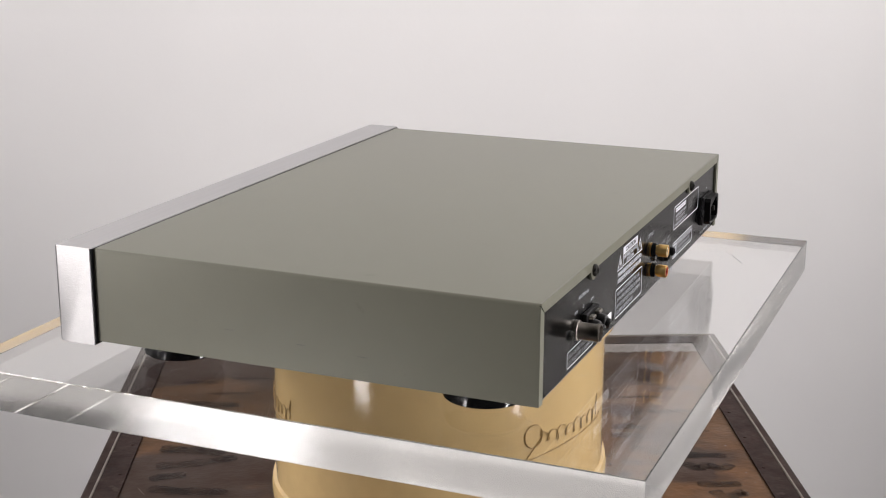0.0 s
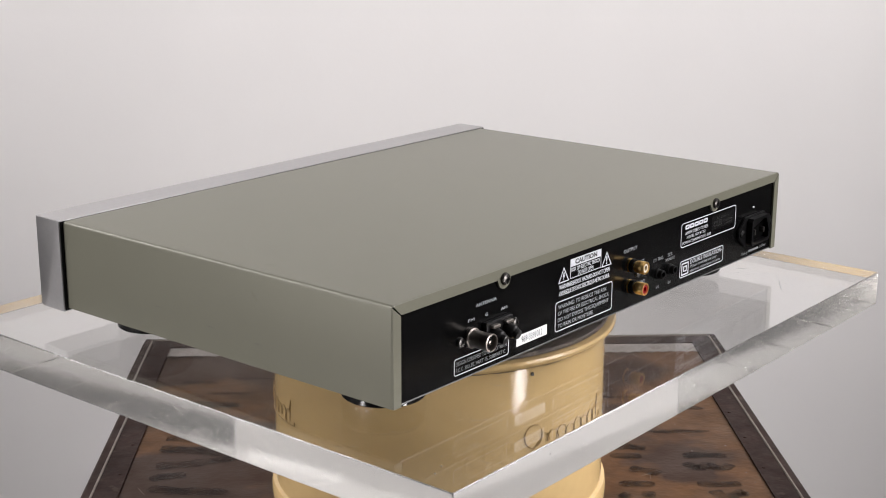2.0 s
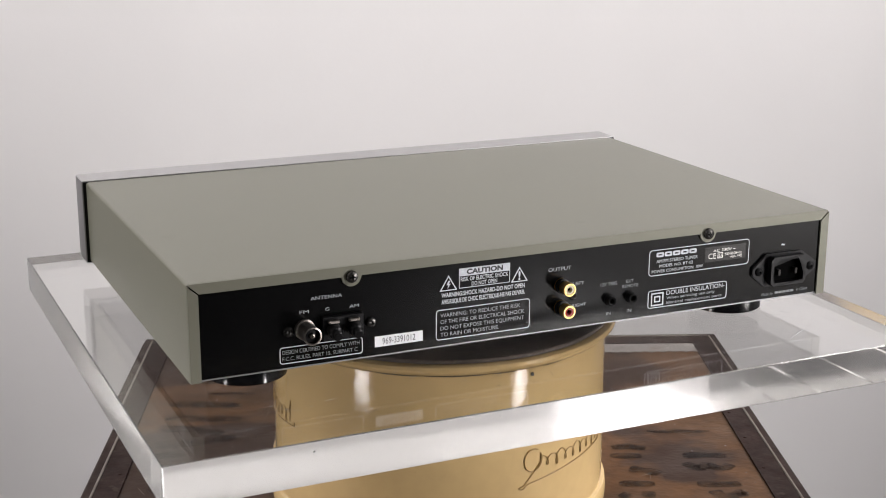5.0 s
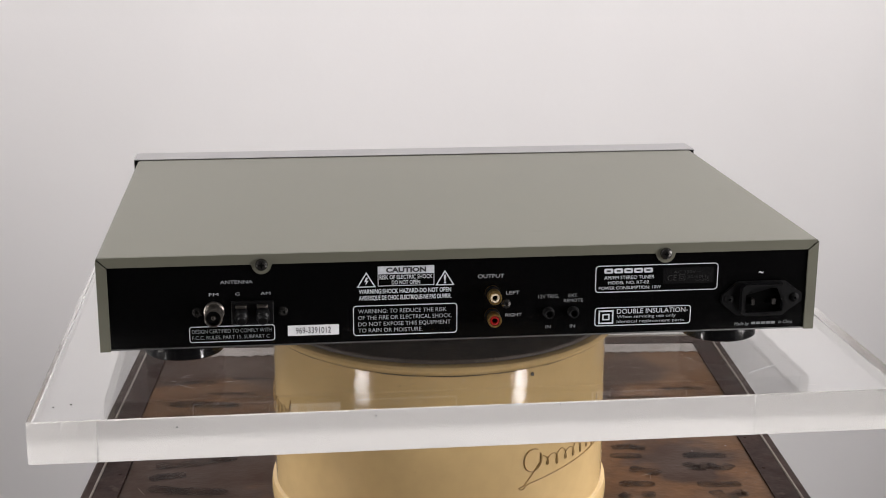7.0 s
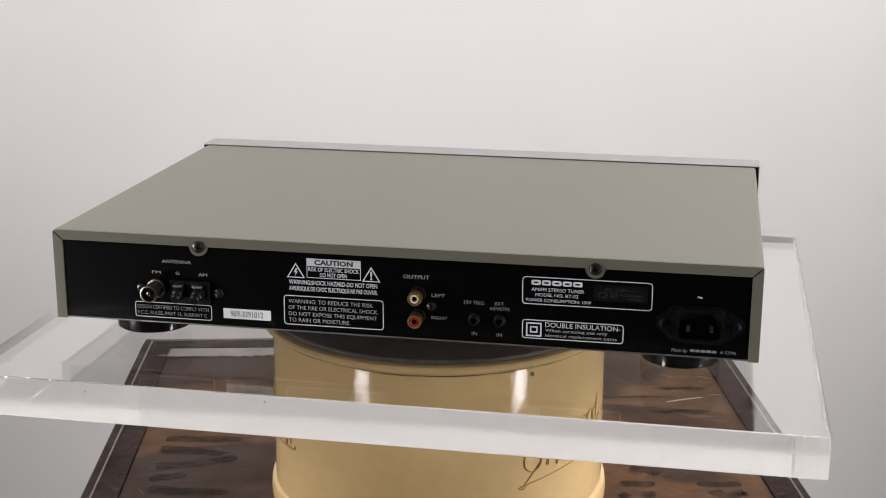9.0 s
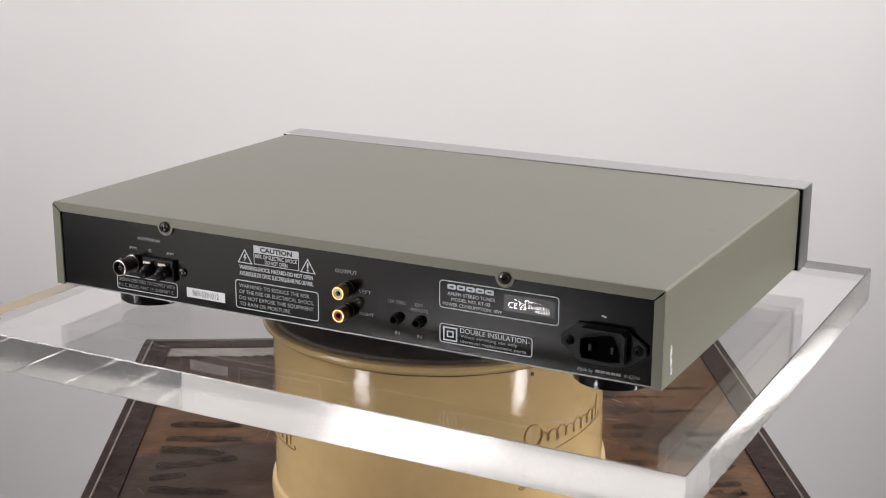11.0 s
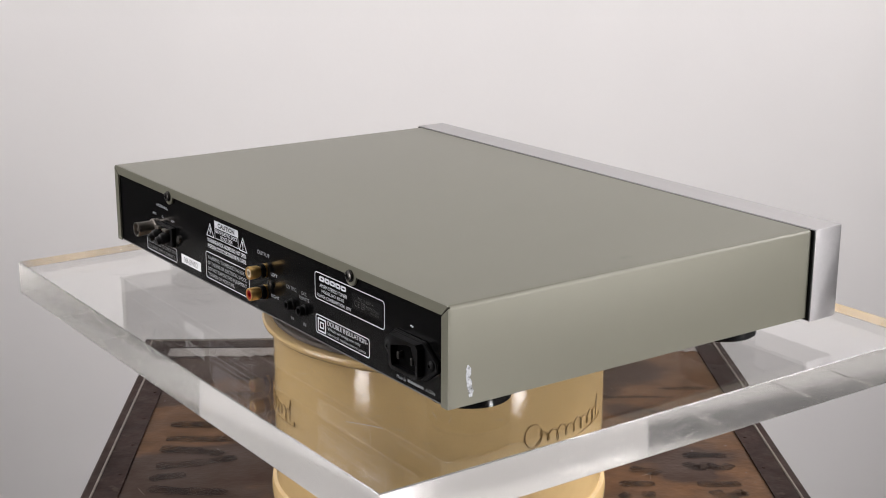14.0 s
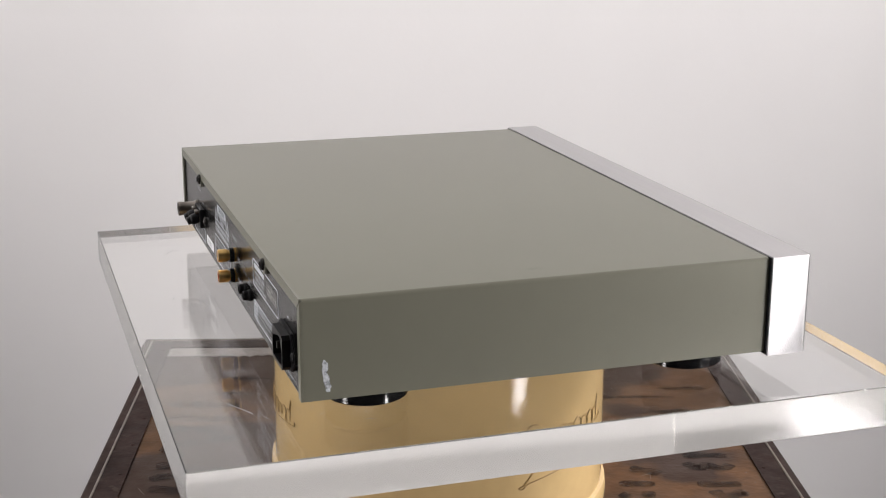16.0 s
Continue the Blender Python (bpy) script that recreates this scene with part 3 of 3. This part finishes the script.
def tuner():
    t = thing("stereo_tuner", "khaki-grey hi-fi tuner, silver front, black rear panel, round feet", "tuner", pose(0, 0, Z0))
    B = pose(OX, 0, 0)

    def put(name, bm, material, parent=t, label="", smooth=False):
        bmesh.ops.transform(bm, matrix=B, verts=bm.verts)
        return part(name, bm, material, parent, label, smooth)

    # folded cover
    th, r = 0.0011, 0.0022
    outer, inner = [], []
    for i in range(7):
        a = radians(180 - 90 * i / 6)
        outer.append((-W2 + r + r * math.cos(a), HT - r + r * math.sin(a)))
        inner.append((-W2 + r + (r - th) * math.cos(a), HT - r + (r - th) * math.sin(a)))
    left = [(-W2, 0.0)] + outer
    right = [(-x, z) for x, z in reversed(left)]
    il = [(-W2 + th, 0.0)] + inner
    ir = [(-x, z) for x, z in reversed(il)]
    cover = put("cover", prism(left + right + ir[::-1] + il[::-1], YB + 0.0012, YP - 0.0007), M_PAINT, smooth=True)
    # folded rear lips with mitred corners
    f, g = 0.0062, 0.0004
    put("top_lip", prism([(-W2 + g + 0.0006, HT - 0.0009), (-W2 + f + g, HT - f), (W2 - f - g, HT - f), (W2 - g - 0.0006, HT - 0.0009), (W2 - 0.0016, HT - 0.0001), (-W2 + 0.0016, HT - 0.0001)], YB, YB + 0.0012), M_PAINT, cover)
    for s in (-1, 1):
        pts = [(s * (W2 - 0.0001), 0.0), (s * (W2 - f), 0.0), (s * (W2 - f), HT - f - g * 1.6), (s * (W2 - 0.0001), HT - 0.0008 - g * 1.6)]
        put("side_lip", prism(pts if s > 0 else pts[::-1], YB, YB + 0.0012), M_PAINT, cover)
    for x in (-0.1210, 0.1206):
        tab = [(x - 0.0062, HT - f + 0.0002)] + [(x + 0.0058 * math.cos(radians(a)), 0.0508 + 0.0058 * math.sin(radians(a))) for a in range(190, 351, 16)] + [(x + 0.0062, HT - f + 0.0002)]
        put("screw_tab", prism(tab, YB - 0.0002, YB + 0.0011), M_PAINT, cover)
        sc = put("screw", lathe([(0, 0.0), (0.0036, 0.0), (0.0037, 0.0008), (0.0032, 0.0019), (0.002, 0.0025), (0, 0.00262)], 24, pose(x, YB, 0.0508, 90)), M_SCREW, t, "black cross-head screw", True)
        # black bars paint the shaded cross recess
        for w, h in ((0.0017, 0.0004), (0.0004, 0.0017)):
            put("cross_slot_shade", box(x - w, x + w, YB - 0.0027, YB - 0.0020, 0.0508 - h, 0.0508 + h), M_RECESS_SHADE, sc)
    # rear panel, chassis, gap behind the front
    put("rear_panel", box(-W2 + 0.002, W2 - 0.002, YB + 0.0013, YB + 0.003, 0.0012, HT - 0.002), M_BLACK, t, "satin black rear panel")
    chassis = put("chassis", box(-W2 + 0.004, W2 - 0.004, YB + 0.0016, YP - 0.001, 0.0002, 0.0018), M_ZINC, t, "bare metal chassis pan")
    put("gap_frame", box(-W2 - 0.0020, W2 + 0.0020, YP - 0.0006, YP - 0.0001, -0.0015, 0.0572), M_PLASTIC, t, "black recess")
    fw = 0.2187
    bm = box(-fw, fw, YP, YF, -0.0022, 0.0578)
    for group, rad in ((lambda v, w: abs(v.co.y - YF) + abs(w.co.y - YF) < 1e-6 and abs(v.co.z - w.co.z) > 0.01, 0.0024), (lambda v, w: v.co.z < 0 and w.co.z < 0 and v.co.y > YF - 0.003 and w.co.y > YF - 0.003, 0.0012)):
        bmesh.ops.bevel(bm, geom=[e for e in bm.edges if group(*e.verts)], offset=rad, segments=4, affect="EDGES", profile=0.5)
    bmesh.ops.bevel(bm, geom=[e for e in bm.edges if len(e.link_faces) == 2 and e.calc_face_angle() > 1.0], offset=0.0003, segments=2, affect="EDGES")
    put("front_panel", bm, M_ALU, t, "brushed silver aluminium front panel", True)
    # feet
    for sx in (-1, 1):
        for y in (-0.0995, 0.1010):
            foot = put("foot", lathe([(0, 0.0002), (0.0205, 0.0002), (0.0226, -0.0010), (0.0236, -0.0030), (0.0238, -0.0058), (0.0230, -0.0062), (0.0230, -0.0070), (0.0241, -0.0074), (0.0243, -0.0110), (0.0243, -0.0146), (0.0237, -0.0152), (0, -0.0152)], 64, pose(sx * 0.1705, y, 0)), M_RUBBER, t, "glossy black round foot", True)
            put("foot_pad", lathe([(0, -0.0150), (0.0225, -0.0150), (0.0225, -0.01548), (0, -0.01548)], 48, pose(sx * 0.1705, y, 0)), M_PLASTIC, foot, "rubber pad")
    # rear sockets
    back = YB + 0.0013
    P = lambda x, z: pose(x, back, z, 90)       # +z of the lathe points out of the panel

    def small_screw(x, z):
        put("small_screw", lathe([(0.0031, 0), (0.0031, 0.0007), (0.0026, 0.0016), (0.0014, 0.0020), (0.0008, 0.0012), (0, 0.0011)], 20, P(x, z)), M_SCREW, t, "small black cross-head screw", True)

    for x, z in ((-0.1592, 0.0224), (-0.1092, 0.0217), (0.0237, 0.0220)):
        small_screw(x, z)
    fm = put("aerial_socket", lathe([(0.0060, 0), (0.0060, 0.0020), (0.0053, 0.0024), (0.0050, 0.0030), (0.0050, 0.0115), (0.0053, 0.0124), (0.0053, 0.0146), (0.0045, 0.0148), (0.0043, 0.0142), (0.0043, 0.0040), (0, 0.0040)], 40, P(-0.1493, 0.0228)), M_NICKEL, t, "nickel coaxial aerial socket", True)
    put("core", lathe([(0.0038, 0.004), (0.0038, 0.0120), (0.0018, 0.0122), (0.0018, 0.0105), (0, 0.0105)], 24, P(-0.1493, 0.0228)), M_PLASTIC, fm, "", True)
    put("pin", lathe([(0.0013, 0.009), (0.0013, 0.0138), (0.0008, 0.0140), (0.0006, 0.0125), (0, 0.0125)], 16, P(-0.1493, 0.0228)), M_NICKEL, fm, "", True)
    term = put("terminal_block", box(-0.1393, -0.1146, back - 0.0035, back, 0.0150, 0.0290, 0.0006, 2), M_PLASTIC, t, "black spring terminal block")
    for x in (-0.1333, -0.1210):
        turn = pose(x, back - 0.002, 0.0224, 90 + 16)
        put("lever", lathe([(0, 0), (0.0040, 0), (0.0041, 0.0062), (0.0037, 0.0074), (0.0030, 0.0080), (0.0030, 0.0098), (0.0025, 0.0106), (0, 0.0108)], 24, turn), M_PLASTIC, term, "black push lever", True)
        put("clip", box(x - 0.0034, x + 0.0030, back - 0.0066, back - 0.0035, 0.0256, 0.0275, 0.0005, 2), M_NICKEL, term, "bright metal clip")
    for z, m in ((0.0289, M_IVORY), (0.0149, M_RED)):
        rca = put("phono_socket", lathe([(0.0046, 0), (0.0046, 0.0012), (0.0034, 0.0016), (0.0034, 0.0052), (0.0041, 0.0054), (0.0042, 0.0062), (0.0042, 0.0112), (0.0040, 0.0117), (0.0031, 0.0117), (0.0029, 0.0050), (0, 0.0050)], 36, P(0.0155, z)), M_GOLD, t, "gold phono socket", True)
        put("collar", lathe([(0.0033, 0.0012), (0.0047, 0.0014), (0.0047, 0.0040), (0.0033, 0.0042)], 32, P(0.0155, z)), M_PLASTIC, rca, "black insulating collar", True)
        put("insulator", lathe([(0.0029, 0.006), (0.0028, 0.0113), (0.0017, 0.0114), (0.0016, 0.0085), (0, 0.0085)], 28, P(0.0155, z)), m, rca, "", True)
        # black disc paints the shade at the bottom of the hole
        put("bore", lathe([(0.0014, 0.0086), (0.0014, 0.0090), (0, 0.0090)], 20, P(0.0155, z)), M_RECESS_SHADE, rca, "black disc for the shade in the bore", True)
    for x in (0.0498, 0.0649):
        jack = put("jack_socket", lathe([(0.0036, 0), (0.0036, 0.0010), (0.0031, 0.0014), (0.0030, 0.0042), (0.0027, 0.0046), (0.0020, 0.0044), (0.0018, 0.001), (0, 0.001)], 28, P(x, 0.0155)), M_MATTE, t, "small black jack socket", True)
    # mains inlet
    cx, cz = 0.1817, 0.0209
    hexa = [(-0.0254, -0.0025), (-0.0155, -0.0108), (0.0138, -0.0108), (0.0254, -0.0025), (0.0254, 0.0025), (0.0138, 0.0110), (-0.0155, 0.0110), (-0.0254, 0.0025)]
    bm = prism([(cx + x, cz + z) for x, z in hexa], back - 0.0022, back)
    bmesh.ops.bevel(bm, geom=list(bm.edges), offset=0.0005, segments=2, affect="EDGES")
    inlet = put("mains_inlet", bm, M_PLASTIC, t, "black three-pole mains inlet", True)

    def cut(dx, dz, c, n=1):
        return [(cx - dx + c, cz + dz), (cx - dx, cz + dz - c), (cx - dx, cz - dz + 0.001), (cx - dx + 0.001, cz - dz), (cx + dx - 0.001, cz - dz), (cx + dx, cz - dz + 0.001), (cx + dx, cz + dz - c), (cx + dx - c, cz + dz)]

    put("shroud", frame_of(rounded(cx - 0.0140, cx + 0.0140, cz - 0.0098, cz + 0.0098, 0.0022, 1), cut(0.0118, 0.0078, 0.0042), back - 0.0068, back - 0.0020), M_PLASTIC, inlet)
    # black sheet paints the shade inside the shroud
    put("well", box(cx - 0.0125, cx + 0.0125, back - 0.00235, back - 0.0022, cz - 0.0085, cz + 0.0085), M_RECESS_SHADE, inlet)
    for x, z in ((-0.0066, -0.0012), (0.0066, -0.0012)):
        put("pin", box(cx + x - 0.0010, cx + x + 0.0010, back - 0.0058, back - 0.0022, cz + z - 0.002, cz + z + 0.002, 0.0003, 1), M_SOCKETPIN, inlet, "metal contact pin coloured dark for the shaded inlet")
    for x in (-0.0205, 0.0205):
        put("inlet_screw", lathe([(0.0030, 0.0022), (0.0029, 0.0028), (0.0020, 0.0036), (0.0009, 0.0038), (0.0006, 0.0028), (0, 0.0027)], 20, P(cx + x, cz)), M_MATTE, inlet, "", True)
    # printed frames and words on the rear panel
    yl = back - 0.00012

    def ring(x0, x1, z0, z1, rad, w, m=M_WHITE):
        put("printed_frame", frame_of(rounded(x0, x1, z0, z1, rad), rounded(x0 + w, x1 - w, z0 + w, z1 - w, max(rad - w, 0.0001)), back - 0.00014, back - 0.00001), m)

    def word(s, x0, x1, z0, z1, m=M_WHITE, **k):
        lettering(s, OX + x0 / 1000, OX + x1 / 1000, z0 / 1000, z1 / 1000, yl, m, t, **k)

    ring(-0.1643, -0.1142, 0.0036, 0.0136, 0.0018, 0.00050)
    ring(-0.0680, -0.0056, 0.0046, 0.0234, 0.0022, 0.00055)
    ring(0.0780, 0.1540, 0.0268, 0.0438, 0.0024, 0.00055)
    ring(0.0783, 0.1381, 0.0056, 0.0174, 0.0020, 0.00055)
    word("ANTENNA", -145.3, -126.4, 39.2, 41.3, M_SOFT)
    word("FM", -152, -146.5, 32.0, 33.9, M_SOFT)
    word("G", -136.7, -134.2, 32.0, 33.9, M_SOFT)
    word("AM", -122.1, -116.3, 31.9, 33.8, M_SOFT)
    word("DESIGN CERTIFIED TO COMPLY WITH", -162.7, -116.2, 9.2, 11.6, M_GREYP)
    word("F.C.C. RULES, PART 15, SUBPART C", -162.7, -117.5, 5.4, 7.7, M_GREYP)
    # caution block
    put("caution_bar", box(-0.0531, -0.0195, back - 0.00010, back - 0.00001, 0.0426, 0.0472), M_WHITE)
    lettering("CAUTION", OX - 0.0482, OX - 0.0243, 0.0434, 0.0465, back - 0.0002, M_INK, t, bold=0.045)
    ring(-0.0531, -0.0195, 0.0350, 0.0428, 0.0002, 0.0004)
    word("RISK OF ELECTRIC SHOCK", -52.0, -20.6, 39.2, 41.8, bold=0.012)
    word("DO NOT OPEN", -44.8, -28.0, 35.9, 38.5, bold=0.012)
    word("WARNING:SHOCK HAZARD-DO NOT OPEN", -64.4, -9.4, 30.6, 33.4, bold=0.02)
    word("AVIS:RISQUE DE CHOC ELECTRIQUE-NE PAS OUVRIR.", -64.4, -9.2, 26.6, 29.4, bold=0.02)
    for x in (-0.0599, -0.0131):
        tri = lambda s: [(x - 0.0057 * s, 0.0376 - 0.0030 * s), (x + 0.0057 * s, 0.0376 - 0.0030 * s), (x, 0.0376 + 0.0064 * s)]
        put("warning_triangle", frame_of(tri(1.0), tri(0.80), back - 0.00014, back - 0.00001), M_WHITE)
    put("bolt_sign", prism([(-0.0600, 0.0407), (-0.0611, 0.0379), (-0.0600, 0.0381), (-0.0605, 0.0358), (-0.0586, 0.0387), (-0.0597, 0.0386), (-0.0589, 0.0405)], back - 0.00014, back - 0.00001), M_WHITE)
    word("!", -13.8, -12.4, 35.8, 41.2, bold=0.03)
    for s, x1, z in (("WARNING: TO REDUCE THE RISK", -12.1, 18.5), ("OF THE FIRE OR ELECTRICAL SHOCK.", -8.9, 14.5), ("DO NOT EXPOSE THIS EQUIPMENT", -9.6, 10.5), ("TO RAIN OR MOISTURE.", -26.5, 6.6)):
        word(s, -65.0, x1, z, z + 2.5, M_SOFT)
    # paper serial label
    lab = put("serial_label", box(-0.1067, -0.0764, back - 0.00016, back - 0.00001, 0.0060, 0.0124), M_LABEL, t, "white paper serial number label")
    lettering("969-3391012", OX - 0.1020, OX - 0.0812, 0.0073, 0.0111, back - 0.0003, M_INK, lab)
    word("OUTPUT", 6.6, 22.4, 38.2, 40.6, M_SOFT)
    word("LEFT", 23.8, 31.9, 27.6, 29.7, M_SOFT)
    word("RIGHT", 23.6, 33.5, 13.7, 15.7, M_SOFT)
    word("12V TRIG.", 43.5, 56.0, 24.5, 26.8, M_GREYP)
    word("EXT.", 61.9, 67.8, 24.7, 26.8, M_GREYP)
    word("REMOTE", 59.1, 70.8, 21.6, 23.7, M_GREYP)
    word("IN", 48.2, 51.4, 5.4, 7.5, M_GREYP)
    word("IN", 63.2, 66.4, 5.4, 7.5, M_GREYP)
    # maker's mark as a plain bar with cut ends
    for k in range(5):
        a = 0.0834 + 0.0061 * k
        put("maker_mark", frame_of(rounded(a, a + 0.0055, 0.0388, 0.0418, 0.0008, 2), rounded(a + 0.0014, a + 0.0041, 0.0398, 0.0408, 0.0003, 2), back - 0.00014, back - 0.00001), M_WHITE)
    word("AM/FM STEREO TUNER", 83.5, 114.4, 35.0, 37.2)
    word("MODEL NO. RT-02", 85.9, 111.1, 31.9, 33.9)
    word("POWER CONSUMPTION: 10W", 80.4, 118.7, 28.6, 30.6)
    put("rating_label", box(0.1198, 0.1513, back - 0.00012, back - 0.00001, 0.0313, 0.0412), M_DARKPRINT, t, "glossy dark rating label")
    yl = back - 0.0002
    word("CE", 122.5, 128.4, 33.2, 36.9, M_FOIL)
    ring(0.1296, 0.1336, 0.0332, 0.0370, 0.0002, 0.0004, M_FOIL)
    ring(0.1306, 0.1326, 0.0342, 0.0360, 0.0002, 0.0003, M_FOIL)
    word("AC 230V ~", 126.1, 143.2, 37.6, 39.4, M_FOIL)
    word("50/60Hz", 134.9, 148.3, 34.5, 36.4, M_FOIL)
    word("NP-792", 139.7, 148.4, 32.4, 33.9, M_FOIL)
    ring(0.0807, 0.0900, 0.0070, 0.0156, 0.0002, 0.0009)
    ring(0.0831, 0.0876, 0.0093, 0.0133, 0.0002, 0.0008)
    word("DOUBLE INSULATION-", 92.0, 136.2, 13.2, 16.2)
    word("When servicing use only", 92.1, 128.7, 10.3, 12.3, M_SOFT)
    word("identical replacement parts", 92.1, 134.2, 7.3, 9.2, M_SOFT)
    word("~", 179.4, 182.4, 36.1, 37.6)
    word("Made by", 165.9, 175.3, 3.2, 5.3, M_GREYP, shear=0.25)
    for k in range(5):
        a = 0.1767 + 0.0031 * k
        put("maker_mark", box(a, a + 0.0026, back - 0.00014, back - 0.00001, 0.0037, 0.0052), M_GREYP)
    word("in China", 193.9, 202.8, 3.7, 5.8, M_GREYP, shear=0.25)
    # faint dark rub marks on the other side
    for k, (y, z, w, h) in enumerate(((0.040, 0.019, 0.010, 0.0011), (-0.006, 0.016, 0.008, 0.0014), (-0.045, 0.014, 0.012, 0.0012), (0.062, 0.022, 0.006, 0.0009))):
        bm = bmesh.new()
        rim = []
        for i in range(14):
            a = 2 * math.pi * i / 14
            q = 0.7 + 0.4 * noise.noise((math.cos(a) * 3 + k * 7, math.sin(a) * 3, 1.5))
            rim.append(bm.verts.new((-W2 - 0.00006, y + w * 0.5 * q * math.cos(a), z + h * 0.5 * q * math.sin(a))))
        bm.faces.new(rim)
        put("rub_mark", bm, M_RUB, t, "faint dark rub mark")
    # pale scuff low on the side
    for k, (y, z, w, h) in enumerate(((-0.1338, 0.0175, 0.0042, 0.0135), (-0.1330, 0.0110, 0.0050, 0.0120), (-0.1322, 0.0075, 0.0046, 0.0075), (-0.1345, 0.0205, 0.0026, 0.0060))):
        bm = bmesh.new()
        rim = []
        for i in range(12):
            a = 2 * math.pi * i / 12
            q = 0.75 + 0.35 * noise.noise((math.cos(a) * 2 + k * 5, math.sin(a) * 2, 0.5))
            rim.append(bm.verts.new((W2 + 0.00008 + 0.00003 * k, y + w * 0.5 * q * math.cos(a), z + h * 0.5 * q * math.sin(a))))
        bm.faces.new(rim)
        put("scuff", bm, M_SCUFF, t, "pale smear of old adhesive")
    return t


the_tuner = tuner()


def motions():
    spin = [(0, 67.33), (0.5, 63.37), (1, 59.16), (1.5, 55.05), (2, 50.57), (2.5, 46.39), (3, 41.74), (3.5, 37.52), (4, 33.01), (6.5, 11.29), (7, 6.56), (7.5, 2.25), (8, -2.45), (8.5, -6.50), (9, -10.93), (11.5, -32.53), (12, -36.98), (12.5, -40.99), (13, -45.76), (13.5, -50.20), (14, -54.74), (14.5, -58.71), (15, -63.17), (15.5, -67.40), (16, -72.07)]
    for ob, z in ((disc, Z0 - 0.0437), (the_plate, ZP - PT), (the_tuner, Z0)):
        walk(ob, [(s, pose(0, 0, z, 0, 0, a)) for s, a in spin])


motions()
